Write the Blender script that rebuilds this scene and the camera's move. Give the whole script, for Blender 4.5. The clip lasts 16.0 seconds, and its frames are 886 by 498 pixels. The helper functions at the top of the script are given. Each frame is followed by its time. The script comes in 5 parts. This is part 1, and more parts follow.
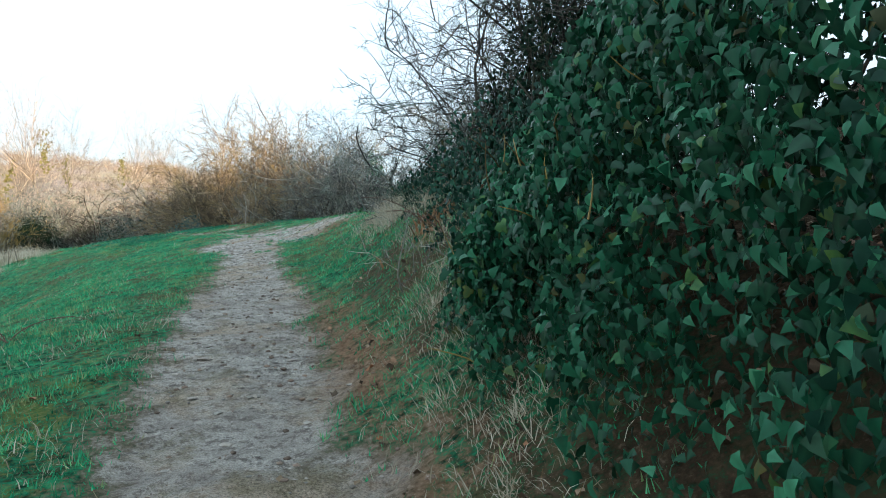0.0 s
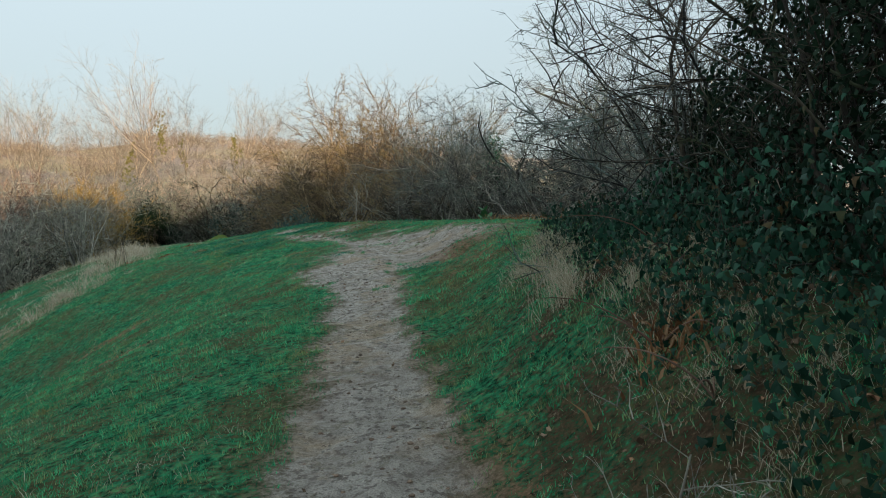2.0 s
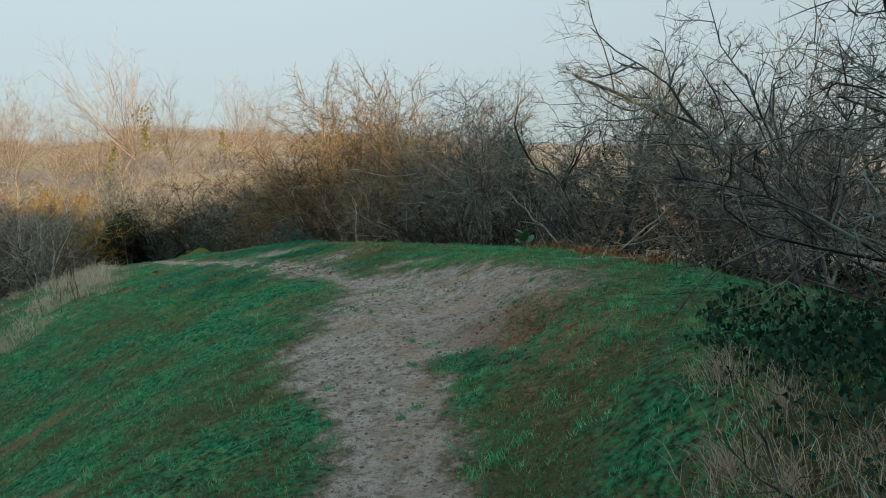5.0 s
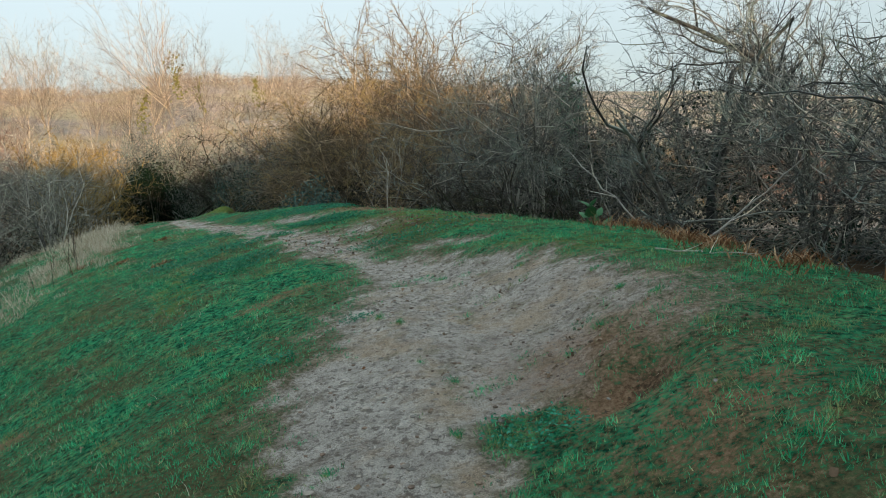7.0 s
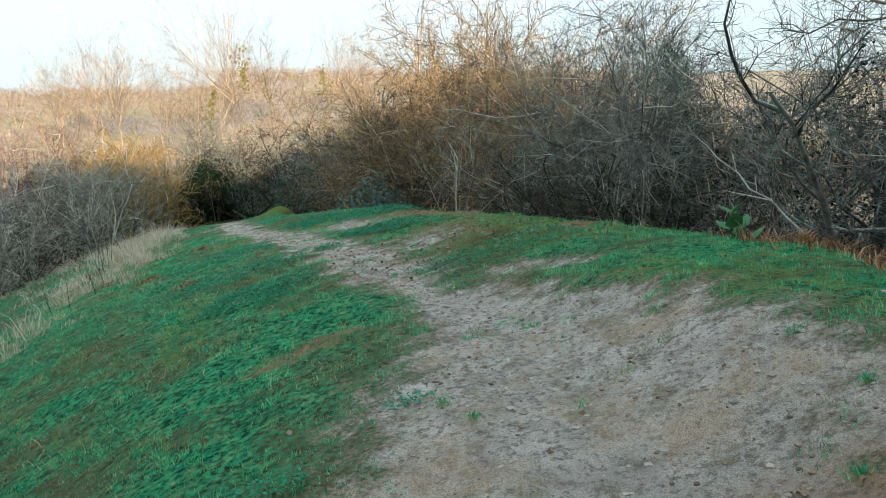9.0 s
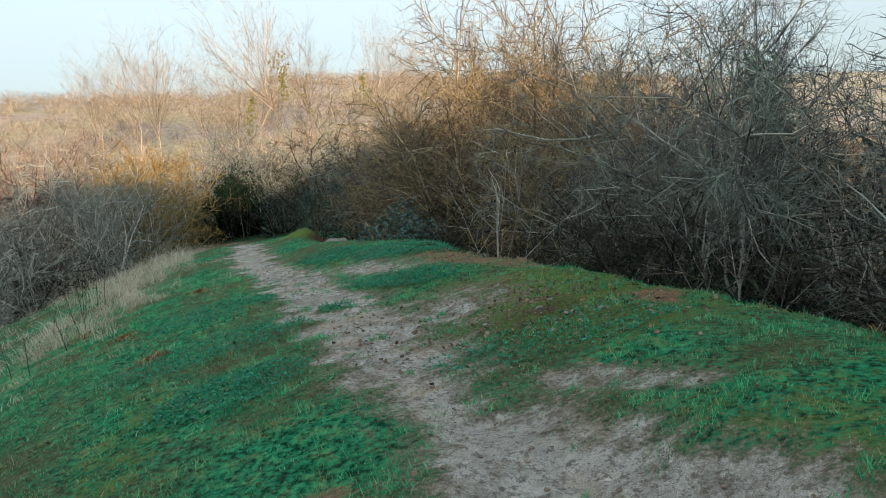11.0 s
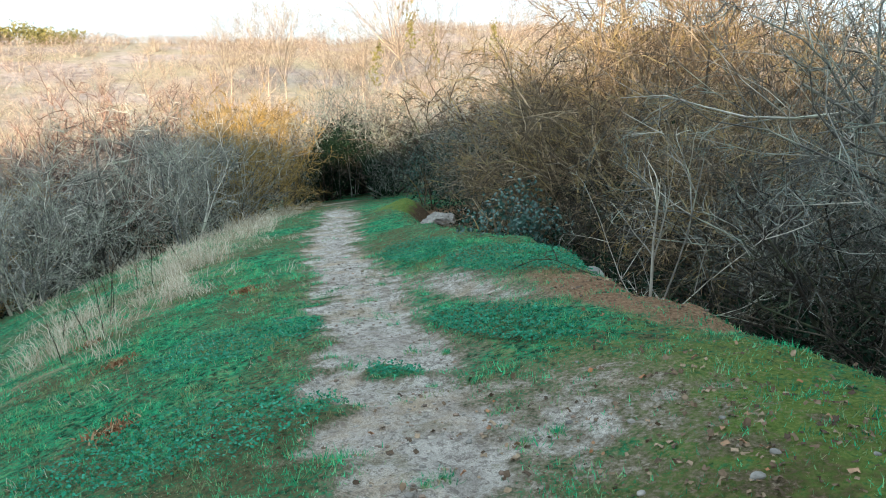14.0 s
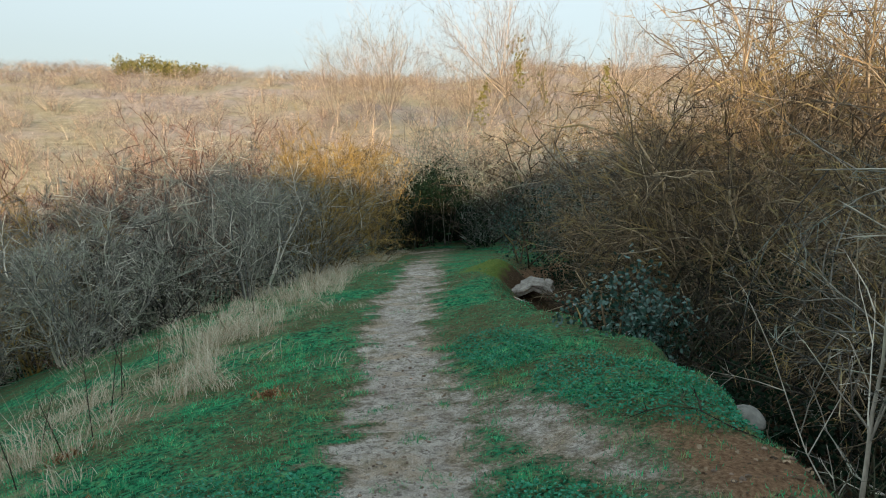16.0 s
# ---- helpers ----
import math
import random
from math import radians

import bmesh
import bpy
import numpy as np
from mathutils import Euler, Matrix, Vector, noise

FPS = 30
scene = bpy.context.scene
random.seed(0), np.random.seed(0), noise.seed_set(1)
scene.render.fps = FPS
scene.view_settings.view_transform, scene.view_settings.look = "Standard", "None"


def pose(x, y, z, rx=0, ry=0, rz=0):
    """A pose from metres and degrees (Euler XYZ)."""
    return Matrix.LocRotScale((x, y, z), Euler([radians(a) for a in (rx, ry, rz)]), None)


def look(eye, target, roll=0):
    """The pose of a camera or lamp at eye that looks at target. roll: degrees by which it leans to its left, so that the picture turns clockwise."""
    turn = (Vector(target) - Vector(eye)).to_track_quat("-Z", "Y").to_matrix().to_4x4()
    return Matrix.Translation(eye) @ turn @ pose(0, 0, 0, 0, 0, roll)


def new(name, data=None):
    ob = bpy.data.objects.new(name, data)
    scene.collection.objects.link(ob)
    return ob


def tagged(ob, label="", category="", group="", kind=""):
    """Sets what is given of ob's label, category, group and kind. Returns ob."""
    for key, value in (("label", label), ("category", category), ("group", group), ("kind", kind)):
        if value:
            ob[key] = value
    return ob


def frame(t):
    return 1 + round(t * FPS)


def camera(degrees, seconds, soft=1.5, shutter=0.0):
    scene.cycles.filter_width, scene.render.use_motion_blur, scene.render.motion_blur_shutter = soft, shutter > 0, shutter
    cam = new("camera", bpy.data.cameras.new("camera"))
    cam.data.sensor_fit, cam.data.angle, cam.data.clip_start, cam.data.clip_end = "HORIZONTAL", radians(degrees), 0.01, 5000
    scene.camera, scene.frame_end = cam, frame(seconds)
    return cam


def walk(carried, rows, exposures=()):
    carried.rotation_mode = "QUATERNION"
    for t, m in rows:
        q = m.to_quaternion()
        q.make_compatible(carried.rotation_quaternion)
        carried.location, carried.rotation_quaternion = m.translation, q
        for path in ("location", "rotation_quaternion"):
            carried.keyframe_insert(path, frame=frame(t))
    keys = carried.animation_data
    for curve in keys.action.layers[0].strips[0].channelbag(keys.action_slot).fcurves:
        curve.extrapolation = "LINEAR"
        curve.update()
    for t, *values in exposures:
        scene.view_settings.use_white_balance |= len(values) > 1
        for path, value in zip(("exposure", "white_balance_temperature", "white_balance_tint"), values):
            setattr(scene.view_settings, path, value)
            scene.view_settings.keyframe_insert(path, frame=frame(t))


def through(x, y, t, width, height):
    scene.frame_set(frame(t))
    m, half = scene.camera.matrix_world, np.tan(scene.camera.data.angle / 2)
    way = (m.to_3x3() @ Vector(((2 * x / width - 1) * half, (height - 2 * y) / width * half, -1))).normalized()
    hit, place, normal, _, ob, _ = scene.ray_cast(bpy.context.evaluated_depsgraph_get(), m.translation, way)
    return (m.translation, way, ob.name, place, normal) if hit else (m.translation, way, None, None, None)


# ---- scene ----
cam = camera(59.4, 16.0, soft=1.0)
METRES, EYE = 17.0, 1.6
ROWS = [
    (0.0, 0.0, 0.0, 0.0, -0.0, 0.0, 0.0),
    (0.5, -0.011, 0.0278, 0.0062, 2.62, 0.18, -0.34),
    (1.0, -0.0143, 0.0543, 0.0226, 5.74, -0.72, -0.11),
    (1.5, -0.0187, 0.0811, 0.033, 7.02, -1.32, 0.69),
    (2.0, -0.0317, 0.114, 0.0422, 7.77, -2.53, 1.01),
    (2.5, -0.0407, 0.1431, 0.0478, 8.12, -3.1, 1.4),
    (3.0, -0.0487, 0.1755, 0.0569, 7.94, -3.4, 1.99),
    (3.5, -0.0597, 0.2075, 0.0632, 7.99, -3.46, 2.39),
    (4.0, -0.0678, 0.2389, 0.0676, 7.45, -3.22, 2.33),
    (6.5, -0.0991, 0.3878, 0.0846, 7.59, -5.92, 2.59),
    (7.0, -0.1035, 0.4168, 0.0866, 10.24, -7.24, 2.25),
    (7.5, -0.1107, 0.4455, 0.0875, 12.06, -8.14, 2.36),
    (8.0, -0.1193, 0.4772, 0.0895, 13.69, -8.54, 2.44),
    (8.5, -0.1249, 0.5103, 0.0885, 14.59, -8.28, 3.02),
    (9.0, -0.1342, 0.5437, 0.0878, 15.37, -7.72, 3.53),
    (11.5, -0.1703, 0.6929, 0.1083, 19.61, -7.47, 2.83),
    (12.0, -0.1785, 0.7221, 0.1096, 20.9, -8.46, 1.93),
    (12.5, -0.186, 0.7503, 0.1109, 22.52, -9.08, 1.08),
    (13.0, -0.1943, 0.7762, 0.1139, 24.48, -9.59, 0.99),
    (13.5, -0.2077, 0.8025, 0.1137, 26.36, -9.85, 1.09),
    (14.0, -0.2198, 0.8275, 0.1131, 28.05, -10.29, 1.13),
    (14.5, -0.2317, 0.8549, 0.1156, 29.63, -10.58, 0.89),
    (15.0, -0.2467, 0.8821, 0.117, 31.85, -9.53, 0.37),
    (15.5, -0.2613, 0.9104, 0.1176, 34.17, -8.02, -0.0),
    (16.0, -0.2756, 0.9409, 0.1219, 35.84, -7.49, -0.62),
]
EXPOSURES = [(0.0, 1.2, 6050, 10.0), (0.5, 0.85, 6280, 10.0), (1.0, 0.55, 6500, 10.0), (1.5, 0.32, 6560, 10.0), (2.0, 0.42, 6560, 10.0), (3.0, 0.64, 6560, 10.0), (3.5, 0.72, 6560, 10.0), (4.2, 0.4, 6560, 10.0), (6.4, 0.2, 6560, 10.0), (7.0, 0.62, 6560, 10.0), (7.5, 0.88, 6500, 10.0), (8.0, 1.05, 6470, 10.0), (9.0, 1.05, 6400, 10.0), (11.4, 0.75, 6400, 10.0), (12.5, 1.3, 6150, 10.0), (13.0, 1.38, 6130, 10.0), (14.0, 1.43, 6090, 10.0), (15.0, 1.48, 6060, 10.0), (15.5, 1.33, 6160, 10.0), (16.0, 0.65, 6550, 10.0)]
walk(cam, [(t, pose(0, 0, EYE) @ pose(METRES * x, METRES * y, METRES * z, 90 + pitch, roll, yaw)) for t, x, y, z, yaw, pitch, roll in ROWS], EXPOSURES)

# ---------------------------------------------------------------- light
SUN_AZ, SUN_EL = 148.0, 8.0        # degrees clockwise from +y, and above the horizon

world = bpy.data.worlds.new("winter_sky")
scene.world = world
world.use_nodes = True
wn, wl = world.node_tree.nodes, world.node_tree.links
wn.clear()
sky = wn.new("ShaderNodeTexSky")
sky.sky_type = "NISHITA"
sky.sun_disc = False
sky.sun_elevation = radians(SUN_EL)
sky.sun_rotation = radians(SUN_AZ)
sky.air_density, sky.dust_density, sky.ozone_density = 1.0, 1.5, 2.0
thin_cloud = wn.new("ShaderNodeMixRGB")          # a veil of thin high cloud over the clear sky
thin_cloud.blend_type = "ADD"
thin_cloud.inputs[0].default_value = 1.0
sky_gain = wn.new("ShaderNodeMixRGB")
sky_gain.blend_type = "MULTIPLY"
sky_gain.inputs[0].default_value = 1.0
sky_gain.inputs[2].default_value = (0.7, 0.7, 0.7, 1)
sky_pale = wn.new("ShaderNodeHueSaturation")
sky_pale.inputs["Saturation"].default_value = 0.5
wl.new(sky.outputs[0], sky_pale.inputs["Color"])
wl.new(sky_pale.outputs[0], sky_gain.inputs[1])
wl.new(sky_gain.outputs[0], thin_cloud.inputs[1])
# an even veil, brighter overhead than at the horizon, as thin overcast is
way = wn.new("ShaderNodeTexCoord")
axes = wn.new("ShaderNodeSeparateXYZ")
wl.new(way.outputs["Generated"], axes.inputs[0])
rise = wn.new("ShaderNodeMath")
rise.operation = "MULTIPLY_ADD"
rise.use_clamp = False
rise.inputs[1].default_value = 2.3
rise.inputs[2].default_value = 0.85
above = wn.new("ShaderNodeMath")
above.operation = "MAXIMUM"
above.inputs[1].default_value = 0.0
wl.new(axes.outputs["Z"], above.inputs[0])
wl.new(above.outputs[0], rise.inputs[0])
veil = wn.new("ShaderNodeMixRGB")
veil.blend_type = "MULTIPLY"
veil.inputs[0].default_value = 1.0
veil.inputs[1].default_value = (2.6, 3.2, 3.38, 1)
wl.new(rise.outputs[0], veil.inputs[2])
wl.new(veil.outputs[0], thin_cloud.inputs[2])
backg = wn.new("ShaderNodeBackground")
backg.inputs[1].default_value = 0.085
wl.new(thin_cloud.outputs[0], backg.inputs[0])
wout = wn.new("ShaderNodeOutputWorld")
wl.new(backg.outputs[0], wout.inputs[0])

sun_data = bpy.data.lights.new("sun", "SUN")
sun_data.energy = 5.0
sun_data.angle = radians(0.6)
sun_data.color = (1.0, 0.73, 0.47)
sun = new("sun", sun_data)
_az, _el = radians(SUN_AZ), radians(SUN_EL)
sun.matrix_world = look((math.sin(_az) * math.cos(_el) * 60, math.cos(_az) * math.cos(_el) * 60, math.sin(_el) * 60), (0, 0, 0))

# ---------------------------------------------------------------- materials


def material(name, rough=0.8, spec=0.3):
    m = bpy.data.materials.new(name)
    m.use_nodes = True
    nt = m.node_tree
    bsdf = nt.nodes["Principled BSDF"]
    bsdf.inputs["Roughness"].default_value = rough
    bsdf.inputs["Specular IOR Level"].default_value = spec
    return m, nt, bsdf


def node(nt, kind, **values):
    n = nt.nodes.new(kind)
    for key, value in values.items():
        n.inputs[key].default_value = value
    return n


def noise_of(nt, scale, detail=5.0, rough=0.6, coords=None):
    n = node(nt, "ShaderNodeTexNoise", Scale=scale, Detail=detail, Roughness=rough)
    if coords is None:
        coords = nt.nodes.new("ShaderNodeTexCoord").outputs["Object"]
    nt.links.new(coords, n.inputs["Vector"])
    return n.outputs["Fac"]


def ramp_of(nt, fac, stops):
    r = nt.nodes.new("ShaderNodeValToRGB")
    while len(r.color_ramp.elements) < len(stops):
        r.color_ramp.elements.new(0.5)
    for e, (p, c) in zip(r.color_ramp.elements, stops):
        e.position, e.color = p, (*c, 1) if len(c) == 3 else c
    nt.links.new(fac, r.inputs[0])
    return r.outputs[0]


def mix(nt, fac, a, b, how="MIX"):
    m = nt.nodes.new("ShaderNodeMixRGB")
    m.blend_type = how
    for k, v in enumerate((fac, a, b)):
        if isinstance(v, (int, float)):
            m.inputs[k].default_value = v
        elif isinstance(v, tuple):
            m.inputs[k].default_value = (*v, 1)
        else:
            nt.links.new(v, m.inputs[k])
    return m.outputs[0]


def maths(nt, op, a, b=0.0, clamp=False):
    m = nt.nodes.new("ShaderNodeMath")
    m.operation, m.use_clamp = op, clamp
    for k, v in enumerate((a, b)):
        if isinstance(v, (int, float)):
            m.inputs[k].default_value = v
        else:
            nt.links.new(v, m.inputs[k])
    return m.outputs[0]


def bump(nt, bsdf, height, strength, distance):
    b = node(nt, "ShaderNodeBump", Strength=strength, Distance=distance)
    nt.links.new(height, b.inputs["Height"])
    nt.links.new(b.outputs[0], bsdf.inputs["Normal"])


def bark(name, dark, pale, lichen=None, amount=0.35, patch=None):
    """Twig and bark: two tones by noise, a random tint for each shrub, and patches of lichen."""
    m, nt, bsdf = material(name, 0.85, 0.2)
    info = nt.nodes.new("ShaderNodeObjectInfo")
    geo = nt.nodes.new("ShaderNodeNewGeometry")
    c = ramp_of(nt, noise_of(nt, 9.0), [(0.32, dark), (0.68, pale)])
    island = ramp_of(nt, geo.outputs["Random Per Island"], [(0.0, (0.28, 0.28, 0.29)), (0.55, (0.62, 0.6, 0.58)), (0.8, (1.2, 1.17, 1.12)), (1.0, (1.8, 1.74, 1.64))])
    c = mix(nt, 1.0, c, island, "MULTIPLY")
    if lichen:
        spots = ramp_of(nt, noise_of(nt, 2.2, 4.0), [(0.5 + 0.2 * (0.5 - amount), (0, 0, 0)), (0.62 + 0.2 * (0.5 - amount), (1, 1, 1))])
        c = mix(nt, spots, c, lichen)
    if patch:
        c = mix(nt, ramp_of(nt, noise_of(nt, 0.16, 3.0), [(0.42, (0, 0, 0)), (0.6, (1, 1, 1))]), c, mix(nt, 1.0, island, patch, "MULTIPLY"))
    shade = ramp_of(nt, info.outputs["Random"], [(0.0, (0.8, 0.8, 0.82)), (1.0, (1.15, 1.1, 1.05))])
    c = mix(nt, 1.0, c, shade, "MULTIPLY")
    nt.links.new(c, bsdf.inputs["Base Color"])
    bump(nt, bsdf, noise_of(nt, 60.0), 0.5, 0.004)
    return m


BARK_GREY = bark("grey_bark", (0.045, 0.05, 0.048), (0.20, 0.215, 0.21), (0.21, 0.27, 0.245), 0.42)
BARK_BROWN = bark("brown_bark", (0.065, 0.052, 0.037), (0.29, 0.22, 0.145), (0.30, 0.22, 0.09), 0.4)
BARK_ASH = bark("ash_grey_bark", (0.12, 0.125, 0.115), (0.42, 0.425, 0.39), (0.34, 0.37, 0.29), 0.4)
BARK_TAN = bark("tan_bark", (0.10, 0.085, 0.06), (0.36, 0.30, 0.22), (0.33, 0.27, 0.13), 0.45)
BARK_RED = bark("reddish_twigs", (0.12, 0.075, 0.06), (0.32, 0.22, 0.18))
BARK_YELLOW = bark("lichened_twigs", (0.13, 0.095, 0.04), (0.36, 0.265, 0.11), (0.36, 0.25, 0.07), 0.5)
BARK_PALE = bark("pale_bark", (0.26, 0.26, 0.24), (0.50, 0.50, 0.46), (0.34, 0.37, 0.30), 0.4)
BARK_SCRUB = bark("pinkish_scrub", (0.21, 0.165, 0.15), (0.46, 0.385, 0.355), patch=(0.42, 0.37, 0.29))
BARK_FAR = bark("straw_scrub", (0.21, 0.185, 0.14), (0.45, 0.405, 0.315), patch=(0.42, 0.34, 0.29))
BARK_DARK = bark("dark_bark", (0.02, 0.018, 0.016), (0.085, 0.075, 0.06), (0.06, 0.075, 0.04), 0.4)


def foliage(name, stops, rough=0.4, spec=0.5, through=0.15, vein=None, withered=None):
    """Leaf: a tone for each leaf, blotches, gloss, and some light let through."""
    m, nt, bsdf = material(name, rough, spec)
    geo = nt.nodes.new("ShaderNodeNewGeometry")
    info = nt.nodes.new("ShaderNodeObjectInfo")
    tone = maths(nt, "FRACT", maths(nt, "ADD", geo.outputs["Random Per Island"], info.outputs["Random"]))
    c = ramp_of(nt, tone, stops)
    c = mix(nt, 0.5, c, ramp_of(nt, noise_of(nt, 45.0), [(0.3, (0.55, 0.6, 0.55)), (0.7, (1.35, 1.3, 1.3))]), "MULTIPLY")
    if withered:
        # dark gaps and bright tips of the clumps, painted into the blade colour
        c = mix(nt, 1.0, c, ramp_of(nt, noise_of(nt, 6.5, 3.0, 0.6), [(0.34, (0.45, 0.5, 0.5)), (0.5, (1.05, 1.05, 1.05)), (0.66, (1.75, 1.6, 1.55))]), "MULTIPLY")
        worn = maths(nt, "ADD", maths(nt, "MULTIPLY", noise_of(nt, 1.6, 4.0), 0.5), maths(nt, "MULTIPLY", noise_of(nt, 9.0, 4.0, 0.7), 0.5))
        c = mix(nt, ramp_of(nt, worn, [(0.50, (0, 0, 0)), (0.60, (0.9, 0.9, 0.9))]), c, mix(nt, 0.6, withered, ramp_of(nt, tone, [(0, (0.4, 0.4, 0.4)), (1, (1.6, 1.6, 1.6))]), "MULTIPLY"))
    if vein:
        at = nt.nodes.new("ShaderNodeAttribute")
        at.attribute_name = "rib"
        c = mix(nt, at.outputs["Fac"], c, vein)
    nt.links.new(c, bsdf.inputs["Base Color"])
    if through:
        glow = node(nt, "ShaderNodeBsdfTranslucent")
        nt.links.new(c, glow.inputs["Color"])
        blend = node(nt, "ShaderNodeMixShader", Fac=through)
        nt.links.new(bsdf.outputs[0], blend.inputs[1])
        nt.links.new(glow.outputs[0], blend.inputs[2])
        nt.links.new(blend.outputs[0], nt.nodes["Material Output"].inputs["Surface"])
    return m


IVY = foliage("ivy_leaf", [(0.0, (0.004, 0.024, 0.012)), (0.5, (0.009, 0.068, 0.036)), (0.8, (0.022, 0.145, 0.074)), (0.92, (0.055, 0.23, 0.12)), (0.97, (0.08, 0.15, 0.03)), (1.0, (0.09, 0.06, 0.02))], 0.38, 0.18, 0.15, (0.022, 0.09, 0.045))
# near-black copy of the ivy leaf, the thickets' inner shade put into its colour
IVY_DARK = foliage("ivy_leaf_darkened", [(0.0, (0.006, 0.018, 0.010)), (0.7, (0.009, 0.024, 0.013)), (1.0, (0.013, 0.032, 0.016))], 0.7, 0.08, 0.05)
# darker copy of the ivy leaf, with the hedge's shade in its colour
IVY_SHADE = foliage("ivy_leaf_shade_painted", [(0.0, (0.006, 0.024, 0.015)), (0.6, (0.012, 0.052, 0.034)), (0.93, (0.03, 0.11, 0.068)), (1.0, (0.08, 0.05, 0.02))], 0.45, 0.12, 0.08)
HOLLY = foliage("holly_leaf", [(0.0, (0.012, 0.05, 0.04)), (0.8, (0.03, 0.085, 0.07)), (1.0, (0.06, 0.13, 0.12))], 0.3, 0.5, 0.05)
TURF = foliage("turf_blade", [(0.0, (0.016, 0.18, 0.085)), (0.5, (0.034, 0.36, 0.17)), (0.78, (0.09, 0.43, 0.22)), (0.94, (0.20, 0.34, 0.15)), (1.0, (0.40, 0.37, 0.22))], 0.75, 0.08, 0.25, withered=(0.26, 0.23, 0.10))
CLOVER = foliage("clover_leaf", [(0.0, (0.012, 0.12, 0.062)), (0.7, (0.022, 0.21, 0.12)), (1.0, (0.06, 0.28, 0.19))], 0.65, 0.15, 0.2)
STRAW = foliage("dry_grass", [(0.0, (0.28, 0.225, 0.15)), (0.5, (0.50, 0.44, 0.345)), (0.9, (0.66, 0.60, 0.49)), (1.0, (0.22, 0.14, 0.06))], 0.8, 0.15, 0.25)
BRACKEN = foliage("dead_bracken", [(0.0, (0.10, 0.045, 0.022)), (0.6, (0.25, 0.125, 0.06)), (1.0, (0.45, 0.32, 0.2))], 0.8, 0.15, 0.2)
LITTER = foliage("fallen_leaf", [(0.0, (0.06, 0.04, 0.027)), (0.5, (0.15, 0.10, 0.065)), (0.88, (0.30, 0.22, 0.15)), (1.0, (0.32, 0.13, 0.06))], 0.8, 0.2, 0.1)
MOSSY = foliage("olive_leaf", [(0.0, (0.11, 0.105, 0.035)), (1.0, (0.24, 0.22, 0.075))], 0.7, 0.2, 0.1)
DOCK = foliage("dock_leaf", [(0.0, (0.03, 0.14, 0.05)), (1.0, (0.06, 0.22, 0.09))], 0.5, 0.4, 0.2)


def stone_material(name, dark, pale):
    m, nt, bsdf = material(name, 0.85, 0.3)
    info = nt.nodes.new("ShaderNodeObjectInfo")
    geo = nt.nodes.new("ShaderNodeNewGeometry")
    c = ramp_of(nt, noise_of(nt, 14.0, 8.0), [(0.3, dark), (0.7, pale)])
    tone = maths(nt, "FRACT", maths(nt, "ADD", geo.outputs["Random Per Island"], info.outputs["Random"]))
    c = mix(nt, 1.0, c, ramp_of(nt, tone, [(0, (0.6, 0.6, 0.6)), (1, (1.3, 1.25, 1.2))]), "MULTIPLY")
    nt.links.new(c, bsdf.inputs["Base Color"])
    bump(nt, bsdf, noise_of(nt, 40.0, 8.0), 0.6, 0.01)
    return m


STONE = stone_material("weathered_stone", (0.10, 0.093, 0.085), (0.27, 0.257, 0.24))
ROCK = stone_material("dark_rock", (0.07, 0.072, 0.07), (0.20, 0.20, 0.19))
MUD = stone_material("dried_mud", (0.13, 0.115, 0.10), (0.30, 0.27, 0.24))
GRIT = stone_material("path_grit", (0.15, 0.13, 0.115), (0.42, 0.385, 0.345))
CLOD = stone_material("soil_clod", (0.09, 0.065, 0.05), (0.24, 0.17, 0.13))


